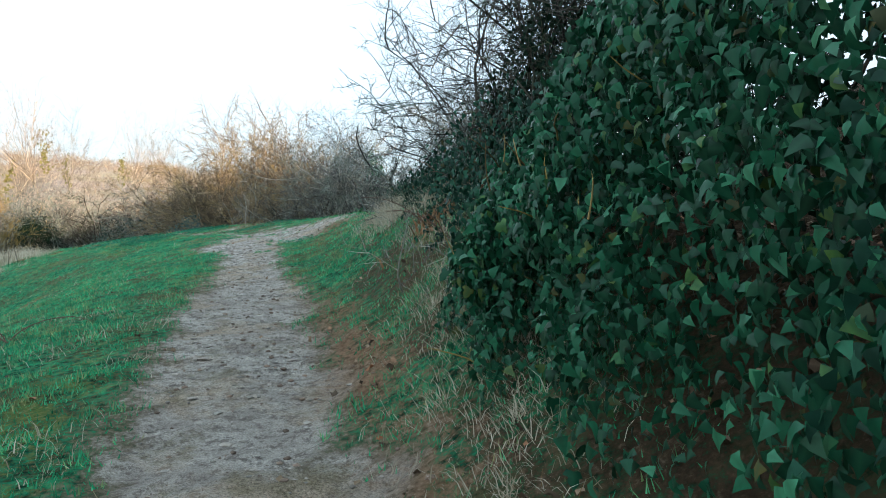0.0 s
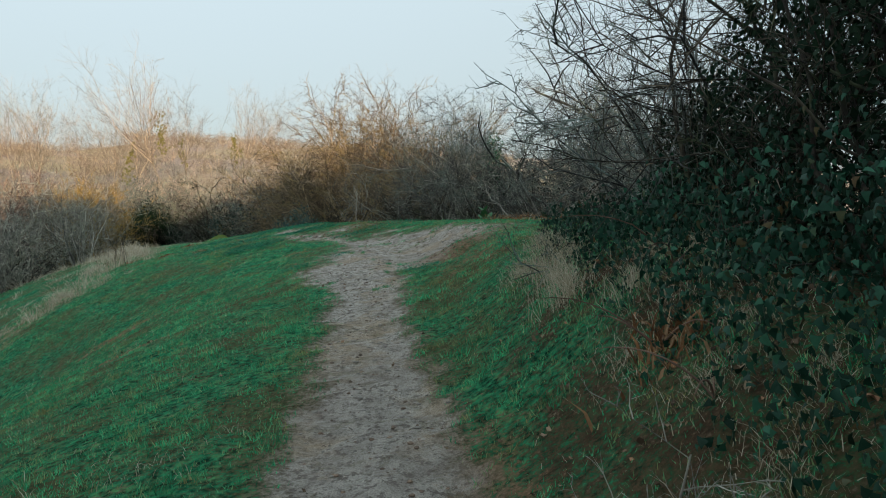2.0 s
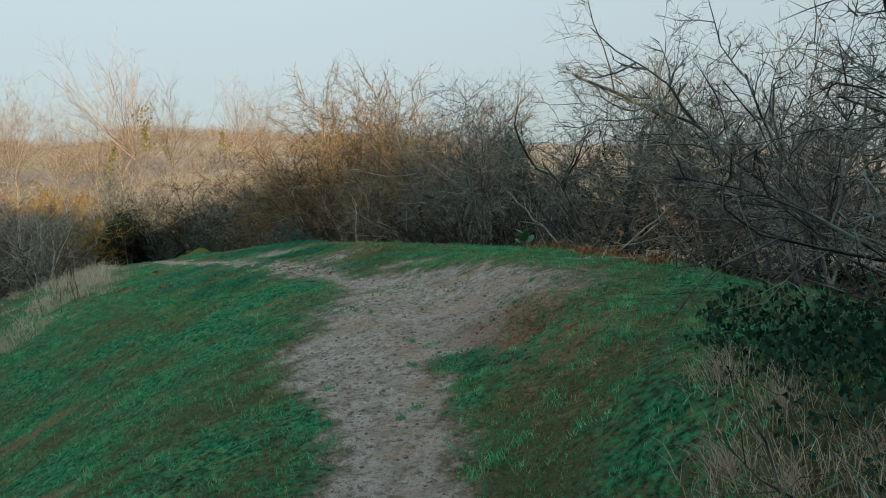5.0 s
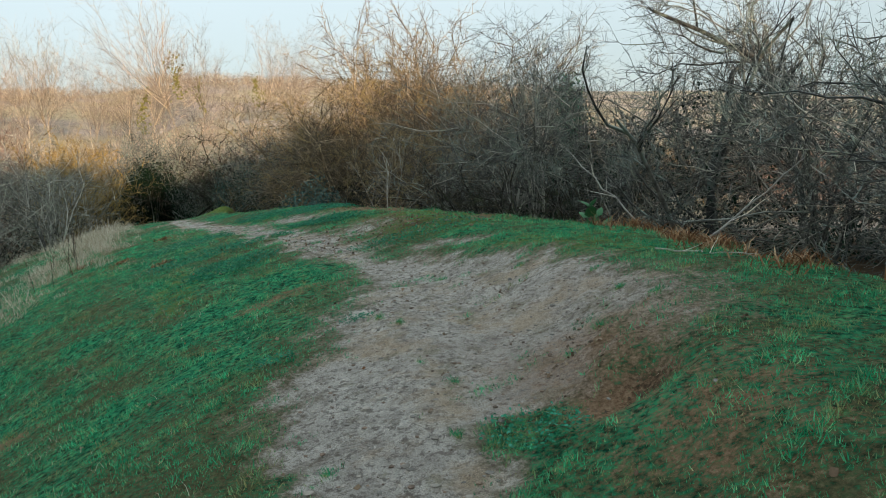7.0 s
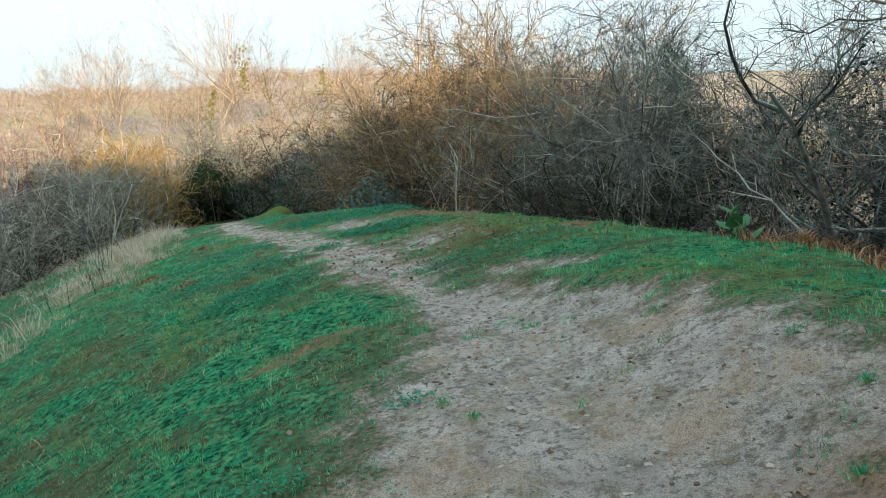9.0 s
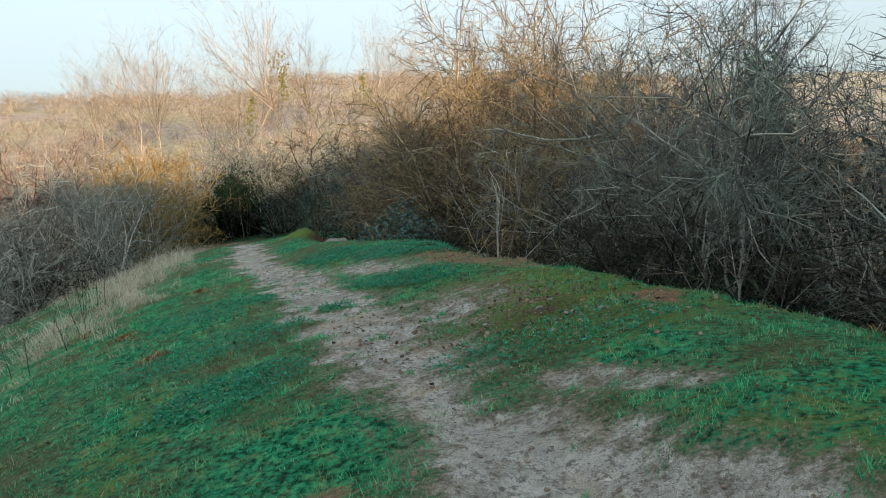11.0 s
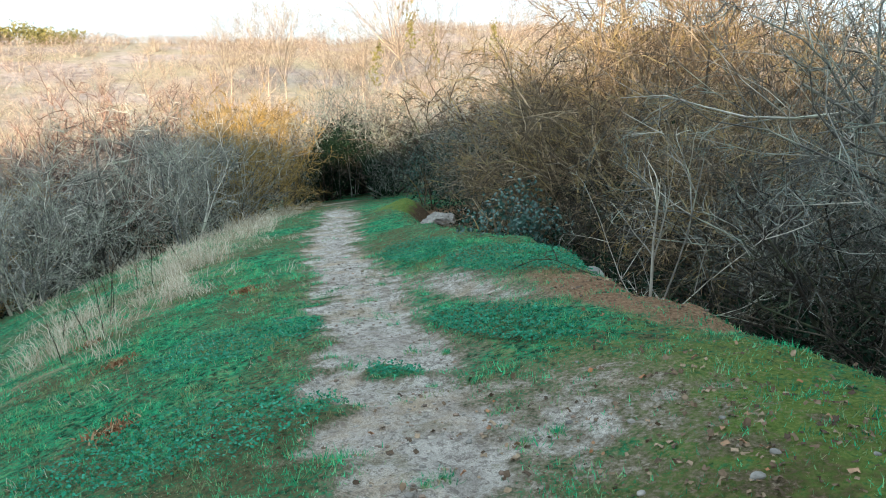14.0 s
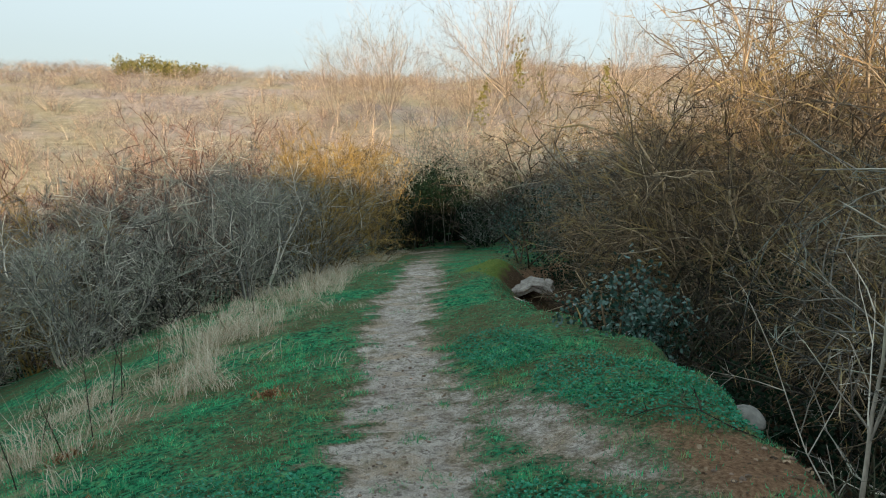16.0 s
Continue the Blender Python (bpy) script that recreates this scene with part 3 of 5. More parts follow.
def lay(x, y):
    """Ground height and the masks of the ground cover at many places."""
    x, y = np.asarray(x, float).ravel(), np.asarray(y, float).ravel()
    ly, d, a = along(x, y)
    z, bank, edge, fall, steep = a.T
    l, r = np.maximum(-d, 0), np.maximum(d, 0)
    left = (0.10 * l + 0.04 * np.minimum(l, 5.5) ** 2) * steep + 0.30 * np.clip(l - 5.5, 0, 6)
    edge = edge + 0.22 * ripple(x, y, 1.7, 3)
    right = bank * step(0.35, 1.7, r) - fall * step(edge, edge + 1.0, r)
    h = z - left + right
    # beyond the ridge: level ground to the right, a valley and a long hill to the left and ahead
    far = step(7, 16, np.abs(d))
    h = h * (1 - far) + np.where(d > 0, 0.9, -1.6) * far
    q = -0.75 * x + 0.66 * y
    h = h + 15.8 * step(26, 150, q) * step(4, 18, l + np.maximum(y - 36, 0))
    h = h + 0.8 * step(30, 120, y) * step(0, 30, x)
    # an unseen bank, added to keep the low sun off the path
    h = h + 10.0 * np.exp(-((x - 8.5) ** 2 / 26 + (y + 18) ** 2 / 1240)) * step(2.2, 6.5, r) * step(16, -2, y)
    h = h + 0.32 * np.exp(-((x + 11.2) ** 2 / 0.6 + (y - 27.5) ** 2 / 0.4))
    near = np.clip(1 - np.abs(d) / 14, 0, 1)
    h = h + near * (0.020 * ripple(x, y, 2.6, 1) + 0.012 * ripple(x, y, 7.0, 2))
    wl_ = np.interp(ly, WORN_A[:, 0], WORN_A[:, 1])
    wr_ = np.interp(ly, WORN_A[:, 0], WORN_A[:, 2])
    mid, half = (wr_ - wl_) / 2, (wr_ + wl_) / 2
    rough = (0.10 * ripple(x, y, 3.1, 4) + 0.06 * ripple(x, y, 8.5, 5)) * (1 + 0.9 * step(9.5, 11, ly)) + 0.05 * ripple(x, y, 17.0, 16)
    soft = 0.34 + 0.5 * step(10.0, 11.5, ly) * step(17.5, 15.5, ly) + 0.25 * step(16, 18, ly) * (d > 0)
    bare = np.clip(0.5 + (half + rough - np.abs(d - mid)) / soft, 0, 1)

    def spot(cx, cy, rx, ry, turn=0.0, soft=0.35):
        c, s = math.cos(radians(turn)), math.sin(radians(turn))
        u, v = (x - cx) * c + (y - cy) * s, -(x - cx) * s + (y - cy) * c
        return np.clip(0.5 + (1 + 0.8 * rough - np.hypot(u / rx, v / ry)) / soft / 2, 0, 1)

    # the side track to the broken edge, and the green tongue between it and the path
    bare = np.maximum(bare, 0.66 * spot(-6.7, 20.05, 1.25, 0.28, -35, 0.6))
    bare = np.maximum(bare, 0.62 * spot(-5.0, 17.5, 0.7, 0.6, 0, 0.9))
    bare = bare * (1 - spot(-5.9, 18.95, 0.85, 0.28, -28, 0.5)) * (1 - spot(-6.2, 17.98, 0.22, 0.13)) * (1 - spot(-2.02, 10.75, 0.3, 0.25))
    bare = np.maximum(bare, 0.6 * spot(-3.3, 15.6, 0.7, 0.16, -25))
    burrow = spot(-1.5, 10.98, 0.22, 0.14, 35, 0.9)
    soil = 0.82 * np.clip(1.15 - np.abs(d - wr_ - 0.12) / 0.26, 0, 1) * step(6.8, 4.2, ly) * (0.75 + 0.4 * ripple(x, y, 2.3, 14))
    soil = np.maximum(soil, 0.72 * spot(-1.72, 11.0, 0.22, 0.5, 20, 1.0) + 0.45 * spot(-1.85, 11.8, 0.5, 0.4, 0, 0.9))
    soil = np.maximum(soil, spot(-5.2, 19.6, 1.1, 0.42, -35))
    soil = np.maximum(soil, np.clip(1 - np.abs(r - edge - 0.6) / 0.3, 0, 1) * step(16, 18, ly))
    soil = np.maximum(soil, 0.5 * spot(-1.2, 10.4, 0.5, 0.9, 0, 0.9))
    soil = np.maximum(soil, 0.35 * spot(-1.55, 12.1, 0.6, 0.9, 20, 1.2))
    bare = np.maximum(bare, 0.75 * spot(-1.55, 12.2, 0.55, 0.8, 20, 0.9))
    soil = np.maximum(soil, 0.95 * spot(-1.78, 11.55, 0.5, 0.42, 30, 1.0))
    bare = bare * (1 - 0.9 * burrow)
    soil = np.maximum(soil, 0.9 * spot(-3.15, 17.25, 0.2, 0.3, 0, 0.6))
    soil = np.maximum(soil, 0.6 * spot(-4.9, 9.6, 0.5, 0.25, 30) + 0.6 * spot(-6.8, 12.3, 0.6, 0.25, 30) + 0.55 * spot(-4.7, 14.2, 0.5, 0.2, 40))
    soil = soil * (1 - spot(-11.4, 27.3, 1.2, 1.0))
    litter = np.clip((r - np.interp(ly, [2.5, 4, 5], [0.9, 1.3, 1.7])) / 0.5, 0, 1) * step(9.2, 7.0, ly) * 0.9
    litter = np.maximum(litter, 0.48 * step(0.42, 0.8, r) * step(9.0, 6.5, ly) + 0.22 * ripple(x, y, 3.0, 15) * step(0.3, 0.7, r) * step(9.0, 7.0, ly))
    litter = np.maximum(litter, np.clip((r - edge - 0.2) / 0.4, 0, 1))
    litter = np.maximum(litter, 0.5 * spot(-4.1, 17.0, 1.3, 1.0, -30, 0.9))
    litter = np.maximum(litter, step(9, 12, l) * 0.9)
    # the litter mask here paints the burrow's dark hollow
    litter = np.maximum(litter, 0.95 * burrow)
    h = h - 0.12 * burrow + 0.05 * spot(-1.7, 11.35, 0.35, 0.16, 35, 0.9)
    moss = np.maximum(0.95 * spot(-4.0, 17.5, 1.4, 1.0, -30, 1.0), 0.6 * spot(-2.0, 13.9, 1.2, 0.9, 0, 1.0))
    moss = np.maximum(moss, 0.5 * spot(-9.4, 20.15, 0.3, 0.16) + 0.45 * spot(-6.4, 15.2, 0.3, 1.2, 25))
    moss = np.maximum(moss, 0.9 * spot(-11.4, 27.2, 0.9, 0.7) + 0.55 * spot(-2.2, 14.4, 1.3, 1.2, 0, 1.0))
    moss = np.maximum(moss, 0.62 * np.clip(1 - np.abs(-d - wl_ - 0.35) / 0.5, 0, 1) * step(6.5, 2.0, ly))
    heath = np.maximum(step(24, 45, q) * step(5, 14, l + np.maximum(y - 36, 0)), step(8, 14, r) * step(9, 15, y))
    inner = np.interp(ly, STRAW_LINE[0], STRAW_LINE[1])
    straw = step(-0.1, 0.5, l - inner) * step(2.6, 1.2, l - inner) * (0.34 + 0.25 * ripple(x, y, 3.4, 23))
    # trodden ground lies a little lower, with lumps and heel marks
    h = h - 0.035 * step(0.2, 0.9, bare) + bare * near * (0.012 * ripple(x, y, 13, 6) + 0.008 * ripple(x, y, 29, 7))
    h = h + 0.025 * soil * near * ripple(x, y, 11, 8)
    return h, d, ly, dict(bare=bare, soil=soil, litter=litter, moss=moss, heath=heath, straw=straw)


def ground_z(x, y):
    return lay(np.array([x]), np.array([y]))[0][0]


def spaced(lo, hi, fine, out_lo, out_hi, grow=1.16):
    mid = np.arange(lo, hi + 1e-6, fine)
    up, s = [hi], fine
    while up[-1] < out_hi:
        s *= grow
        up.append(up[-1] + s)
    dn, s = [lo], fine
    while dn[-1] > out_lo:
        s *= grow
        dn.append(dn[-1] - s)
    return np.concatenate([dn[:0:-1], mid, up[1:]])


def build_ground():
    gx, gy = spaced(-13.5, 1.8, 0.08, -1800, 1800), spaced(1.5, 27.0, 0.085, -1500, 2500)
    X, Y = np.meshgrid(gx, gy)
    x, y = X.ravel(), Y.ravel()
    z, masks = np.empty(len(x)), None
    for k in range(0, len(x), 20000):
        s = slice(k, k + 20000)
        zz, _, _, mm = lay(x[s], y[s])
        z[s] = zz
        if masks is None:
            masks = {key: np.empty(len(x)) for key in mm}
        for key in mm:
            masks[key][s] = mm[key]
    nx, ny = len(gx), len(gy)
    i = (np.arange(ny - 1)[:, None] * nx + np.arange(nx - 1)[None]).ravel()
    me = mesh_of("ground", np.stack([x, y, z], 1), [np.stack([i, i + 1, i + nx + 1, i + nx], 1)], GROUND, True)
    for key, v in masks.items():
        at = me.attributes.new(key, "FLOAT", "POINT")
        at.data.foreach_set("value", v.astype(np.float32))
    return tagged(new("ground", me), "grassy ridge with a trodden grit footpath, red soil and leaf litter", "ground", kind="structure")


build_ground()

# ---------------------------------------------------------------- leafless shrubs and trees
KINDS = {}


def shrub_kind(key, *args, **kw):
    KINDS[key] = shrub_meshes(key, *args, **kw)


ARCHING = dict(ratio=(0.5, 0.55, 0.55), knees=2)
shrub_kind("hawthorn_a", 11, 2.75, 2.2, 10, BARK_ASH, twig_mat=BARK_GREY, per=(11, 8, 5, 1), thick=0.02, wobble=0.21, fine=0.0036, droop=0.03, **ARCHING)
shrub_kind("hawthorn_b", 12, 2.85, 2.4, 10, BARK_ASH, twig_mat=BARK_GREY, per=(11, 8, 5, 1), thick=0.02, wobble=0.22, fine=0.0036, droop=0.04, **ARCHING)
shrub_kind("hawthorn_c", 13, 3.2, 2.6, 11, BARK_TAN, twig_mat=BARK_BROWN, per=(11, 8, 5, 1), thick=0.02, wobble=0.17, fine=0.0038, droop=0.03, **ARCHING)
shrub_kind("hawthorn_d", 14, 3.4, 2.7, 11, BARK_TAN, twig_mat=BARK_BROWN, per=(11, 8, 5, 1), thick=0.022, wobble=0.17, fine=0.0038, droop=0.02, **ARCHING)
shrub_kind("hazel", 15, 3.1, 1.5, 13, BARK_YELLOW, per=(8, 6, 7, 0), thick=0.015, wobble=0.14, upright=1.0, fine=0.0034, knees=2)
shrub_kind("dogwood", 16, 2.8, 1.6, 12, BARK_RED, per=(7, 6, 7, 0), thick=0.014, wobble=0.13, upright=1.3, fine=0.0036, knees=2)
shrub_kind("elder", 17, 2.6, 1.5, 7, BARK_PALE, twig_mat=BARK_ASH, per=(9, 7, 6, 0), thick=0.016, wobble=0.14, upright=0.8, fine=0.003, knees=2)
shrub_kind("elder_grey", 27, 2.7, 1.9, 9, BARK_ASH, per=(9, 7, 6, 0), thick=0.013, wobble=0.15, upright=0.9, fine=0.003, knees=2)
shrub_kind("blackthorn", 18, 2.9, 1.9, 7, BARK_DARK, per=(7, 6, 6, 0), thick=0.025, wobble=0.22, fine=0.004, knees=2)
shrub_kind("old_thorn", 21, 4.6, 3.2, 3, BARK_GREY, per=(8, 8, 8, 2), thick=0.05, wobble=0.24, upright=0.9, fine=0.003)
shrub_kind("crown_thorn", 24, 3.6, 1.3, 4, BARK_ASH, twig_mat=BARK_GREY, per=(15, 10, 8, 2), thick=0.028, wobble=0.21, upright=0.5, fine=0.0026, low=0.35, ratio=(0.5, 0.55, 0.5), knees=2)
shrub_kind("tall_tree_a", 22, 11.0, 4.0, 1, BARK_FAR, per=(18, 9, 7, 0), thick=0.05, wobble=0.2, upright=1.2, fine=0.0042, trunk=True)
shrub_kind("tall_tree_b", 23, 9.5, 5.0, 2, BARK_FAR, per=(14, 8, 7, 0), thick=0.04, wobble=0.2, upright=1.0, fine=0.0042, trunk=True)
shrub_kind("sapling_a", 19, 1.9, 0.5, 2, BARK_PALE, per=(5, 4, 3, 1), thick=0.013, wobble=0.09, upright=0.9, fine=0.0022)
shrub_kind("sapling_b", 29, 1.7, 0.8, 1, BARK_PALE, per=(7, 4, 3, 1), thick=0.011, wobble=0.12, upright=0.9, fine=0.0022)


def shrub(key, name, at, size, turn, label, category="shrub", group="", sink=0.05, wide=1.0, tilt=0.0):
    x, y = at
    ob = thing(name, (x, y, ground_z(x, y) - sink), label, category, group)
    ob.rotation_euler = (radians(tilt), 0, radians(turn))
    ob.scale = (size * wide, size * wide, size)
    limbs, twigs = KINDS[key]
    part("branchwork", limbs, ob, kind="stuff" if key.startswith("sapling") else "")
    part("twig_crown", twigs, ob, kind="stuff")
    return ob


def clear_of_path(x, y, z, reach=0.85):
    """Says of points beside (x, y, z) whether they leave the path free."""
    def keep(p):
        _, d, _ = along(p[:, 0] + x, p[:, 1] + y)
        return d > reach - 0.12 * np.maximum(p[:, 2] - 2.2, 0)
    return keep


def hedge_bush(seed, at, height, spread, mat, name, label, lean=(0, 0), stems=7, per=(7, 6, 5, 2), reach=0.85, thick=0.019, fine=0.0028, wobble=0.22):
    x, y = at
    z = ground_z(x, y) - 0.05
    ob = thing(name, (x, y, z), label, "bush", "winter bushes")
    limbs, twigs = shrub_meshes(name, seed, height, spread, stems, mat, per, thick, wobble=wobble, fine=fine, knees=2, keep=clear_of_path(x, y, z, reach), lean=lean)
    part("branchwork", limbs, ob)
    part("twig_crown", twigs, ob, kind="stuff")
    return ob

SHRUBS = [
    # kind, x, y, size, turn, wide
    # the gap and the hedge that crosses ahead
    ("hawthorn_a", 1.9, 14.6, 0.90, 160, 0.9), ("hawthorn_b", 1.0, 17.0, 1.04, 250, 0.95),
    ("hawthorn_a", -0.9, 18.9, 1.04, 40, 0.9), ("hawthorn_b", -1.6, 21.2, 1.04, 110, 1.0), ("hawthorn_a", -3.6, 22.6, 0.92, 200, 1.0),
    ("hawthorn_c", -2.6, 24.6, 1.0, 10, 1.0), ("hawthorn_d", -5.6, 26.6, 1.38, 75, 1.0), ("hawthorn_d", -7.8, 27.8, 1.52, 150, 0.9),
    ("hawthorn_d", -6.6, 29.6, 1.6, 220, 0.95), ("hawthorn_c", -5.0, 23.9, 0.92, 270, 1.0), ("hawthorn_c", -9.6, 29.4, 1.28, 310, 1.0), ("hawthorn_a", -10.4, 30.6, 1.10, 20, 1.0),
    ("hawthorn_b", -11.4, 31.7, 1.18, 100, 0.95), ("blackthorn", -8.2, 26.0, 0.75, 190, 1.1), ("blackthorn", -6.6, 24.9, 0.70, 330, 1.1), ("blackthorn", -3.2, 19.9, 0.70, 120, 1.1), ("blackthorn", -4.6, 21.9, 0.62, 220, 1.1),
    # these small blackthorns are added to darken the shaded hollow
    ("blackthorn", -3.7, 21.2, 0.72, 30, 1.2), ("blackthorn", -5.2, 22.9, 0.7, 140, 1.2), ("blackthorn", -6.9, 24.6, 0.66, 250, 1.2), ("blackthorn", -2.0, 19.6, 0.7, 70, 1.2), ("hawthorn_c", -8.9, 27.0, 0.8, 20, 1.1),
    # round the dark mouth where the path goes in
    ("hawthorn_a", -13.0, 34.6, 1.05, 250, 0.75), ("hawthorn_b", -12.0, 33.3, 1.2, 60, 0.75), ("blackthorn", -14.0, 35.4, 1.15, 10, 0.9), ("blackthorn", -16.0, 36.2, 1.30, 95, 1.1), ("blackthorn", -18.2, 37.0, 1.30, 180, 1.1),
    ("blackthorn", -19.8, 35.6, 1.0, 270, 1.0), ("hawthorn_b", -18.9, 38.2, 1.3, 40, 1.1), ("elder_grey", -16.6, 38.4, 1.5, 200, 1.1), ("hawthorn_a", -21.8, 33.2, 1.10, 20, 1.0),
    ("hazel", -18.5, 29.9, 1.30, 0, 0.8), ("hazel", -20.3, 31.9, 1.36, 130, 0.85), ("hazel", -17.0, 28.4, 1.02, 240, 1.0),
    # the thicket down the left side
    ("elder", -15.6, 25.2, 1.28, 0, 0.9), ("elder", -17.9, 25.6, 1.42, 120, 0.9), ("elder", -17.6, 22.9, 1.3, 230, 1.0), ("hazel", -19.8, 23.4, 1.25, 30, 1.0),
    ("dogwood", -20.0, 27.2, 1.45, 60, 1.1), ("dogwood", -22.0, 25.0, 1.5, 150, 1.1), ("elder_grey", -18.9, 28.8, 1.25, 260, 1.1), ("blackthorn", -16.9, 24.3, 0.75, 340, 1.2),
    ("blackthorn", -18.7, 24.6, 0.8, 40, 1.2), ("elder_grey", -16.4, 26.9, 1.05, 170, 1.0), ("dogwood", -21.6, 30.0, 1.5, 300, 1.1), ("hawthorn_c", -22.4, 33.6, 1.30, 80, 1.1),
    ("dogwood", -24.6, 28.0, 1.6, 200, 1.2), ("hazel", -23.2, 22.4, 1.4, 100, 1.0), ("elder", -20.6, 20.8, 1.4, 310, 1.0), ("elder_grey", -16.2, 22.2, 0.95, 80, 1.1), ("elder_grey", -18.6, 20.9, 1.2, 10, 1.1),
    ("elder_grey", -19.4, 26.0, 1.35, 200, 1.0), ("elder", -17.1, 28.0, 1.15, 60, 0.9), ("elder_grey", -21.4, 22.6, 1.4, 140, 1.1), ("elder_grey", -18.0, 18.6, 1.1, 250, 1.1), ("hazel", -21.0, 18.4, 1.3, 200, 1.0),
    ("elder", -19.4, 16.6, 1.2, 100, 1.0), ("blackthorn", -19.6, 19.4, 0.8, 300, 1.2), ("dogwood", -23.6, 19.6, 1.6, 30, 1.2), ("elder_grey", -22.6, 27.4, 1.45, 330, 1.1), ("hazel", -19.6, 33.2, 1.2, 75, 0.8),
    ("blackthorn", -20.2, 22.2, 0.75, 110, 1.3), ("hawthorn_c", -11.0, 34.4, 1.15, 340, 1.0), ("elder_grey", -20.6, 31.6, 1.35, 15, 1.0), ("hazel", -24.8, 24.4, 1.5, 160, 1.1),
]
WORDS = {
    "blackthorn": ("blackthorn_bush", "dark leafless blackthorn bush with tangled thorny twigs"),
    "hawthorn_a": ("hawthorn_bush", "grey leafless hawthorn bush with lichened crooked branches"),
    "hawthorn_b": ("hawthorn_bush", "grey leafless hawthorn bush with lichened crooked branches"),
    "hawthorn_c": ("hawthorn_bush", "brown leafless hawthorn bush, its twig tops in low sun"),
    "hawthorn_d": ("hawthorn_bush", "tall brown leafless hawthorn, its crown in low sun"),
    "hazel": ("hazel_bush", "yellowish lichened leafless bush with upright rods"),
    "dogwood": ("dogwood_bush", "reddish leafless bush with fine upright twigs"),
    "elder_grey": ("elder_bush", "grey-green lichened leafless bush with fine forked twigs"),
    "elder": ("elder_bush", "pale grey leafless bush with bare forked stems"),
}
for key, x, y, size, turn, wide in SHRUBS:
    name, words = WORDS[key]
    shrub(key, name, (x, y), size, turn, words, "bush", "winter bushes", 0.05, wide)

# the hedge beside the path, kept off it by passing feet
DARK_HEDGE, GREY_HEDGE = "dark leafless thorn bush with ivy at its foot, beside the path", "grey leafless hawthorn leaning out beside the path"
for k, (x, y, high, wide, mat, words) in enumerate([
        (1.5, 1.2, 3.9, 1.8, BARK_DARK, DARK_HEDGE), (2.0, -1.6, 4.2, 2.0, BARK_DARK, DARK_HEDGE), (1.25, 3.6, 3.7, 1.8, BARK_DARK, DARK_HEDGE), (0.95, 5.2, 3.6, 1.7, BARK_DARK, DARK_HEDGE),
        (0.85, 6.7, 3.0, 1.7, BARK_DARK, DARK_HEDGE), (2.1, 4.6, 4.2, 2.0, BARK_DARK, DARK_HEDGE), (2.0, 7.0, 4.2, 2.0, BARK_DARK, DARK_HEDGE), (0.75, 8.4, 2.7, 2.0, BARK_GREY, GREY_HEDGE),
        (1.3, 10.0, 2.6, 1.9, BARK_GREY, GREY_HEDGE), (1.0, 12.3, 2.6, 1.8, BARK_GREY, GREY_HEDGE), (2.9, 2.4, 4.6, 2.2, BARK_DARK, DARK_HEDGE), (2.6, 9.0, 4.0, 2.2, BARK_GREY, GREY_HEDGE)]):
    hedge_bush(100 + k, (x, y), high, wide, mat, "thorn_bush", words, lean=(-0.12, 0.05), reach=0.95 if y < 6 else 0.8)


# ---------------------------------------------------------------- ivy on the hedge
def track_at(ly, d):
    """Places in the plan at distance d to the right of the line, by the line's y."""
    cx, wx = np.interp(ly, TRACK[:, 1], TRACK[:, 0]), np.interp(ly, TRACK[:, 1], TRACK_WAY[:, 0])
    wy = np.interp(ly, TRACK[:, 1], TRACK_WAY[:, 1])
    return cx + wy * d, ly - wx * d


def leaf_mesh(name, shape, faces, mat, curl=0.0, rib=True):
    v = shape.copy()
    v[:, 2] -= curl * v[:, 0] ** 2
    me = mesh_of(name, v, [faces], mat, True)
    if rib:
        at = me.attributes.new("rib", "FLOAT", "POINT")
        at.data.foreach_set("value", np.where(np.abs(shape[:, 0]) < 0.01, 0.55, 0.0).astype(np.float32))
    return me


def ivy_face(rng, n, y0, y1, top, bulge, depth, power=0.75, ragged=0.18):
    """Leaf places on the hedge's face, and the way they look."""
    ly = rng.uniform(y0, y1, n)
    hmax = np.interp(ly, top[0], top[1]) * (1 + ragged * ripple(ly, ly * 0.7, 4.0, 9) + 0.6 * ragged * ripple(ly * 2.3, ly, 5.0, 19))
    h = hmax * rng.uniform(0, 1, n) ** power
    u = h / np.maximum(hmax, 0.2)
    d = np.interp(ly, bulge[0], bulge[1]) + 0.14 * (2 * u - 0.9) ** 2 + 0.55 * np.clip(u - 0.75, 0, 1) - 0.7 * np.clip(0.3 - u, 0, 1)
    d = d + 0.13 * ripple(ly * 1.3, h * 1.3, 3.0, 2) + 0.07 * ripple(ly, h, 9.0, 3) + depth * rng.uniform(0, 1, n) ** 1.5
    x, y = track_at(ly, d)
    at = np.stack([x, y, lay(x, y)[0] + h + 0.03], 1)
    look_way = np.stack([np.full(n, -1.0), np.full(n, -0.35), 0.45 + 1.4 * np.clip(u - 0.6, 0, 1)], 1) + rng.normal(0, 0.6, (n, 3))
    return at, look_way


IVY_TOP = ([-5, 0.6, 1.5, 2.0, 2.4, 3.0, 3.8, 5.0, 6.5, 9.0], [2.7, 2.1, 1.25, 0.88, 0.65, 0.55, 0.5, 0.5, 0.4, 0.22])
IVY_FOOT = ([-5, 1.0, 1.7, 2.5, 3.2, 4.0, 6.0, 9.0], [1.25, 1.05, 0.92, 0.9, 1.0, 1.15, 1.3, 1.6])


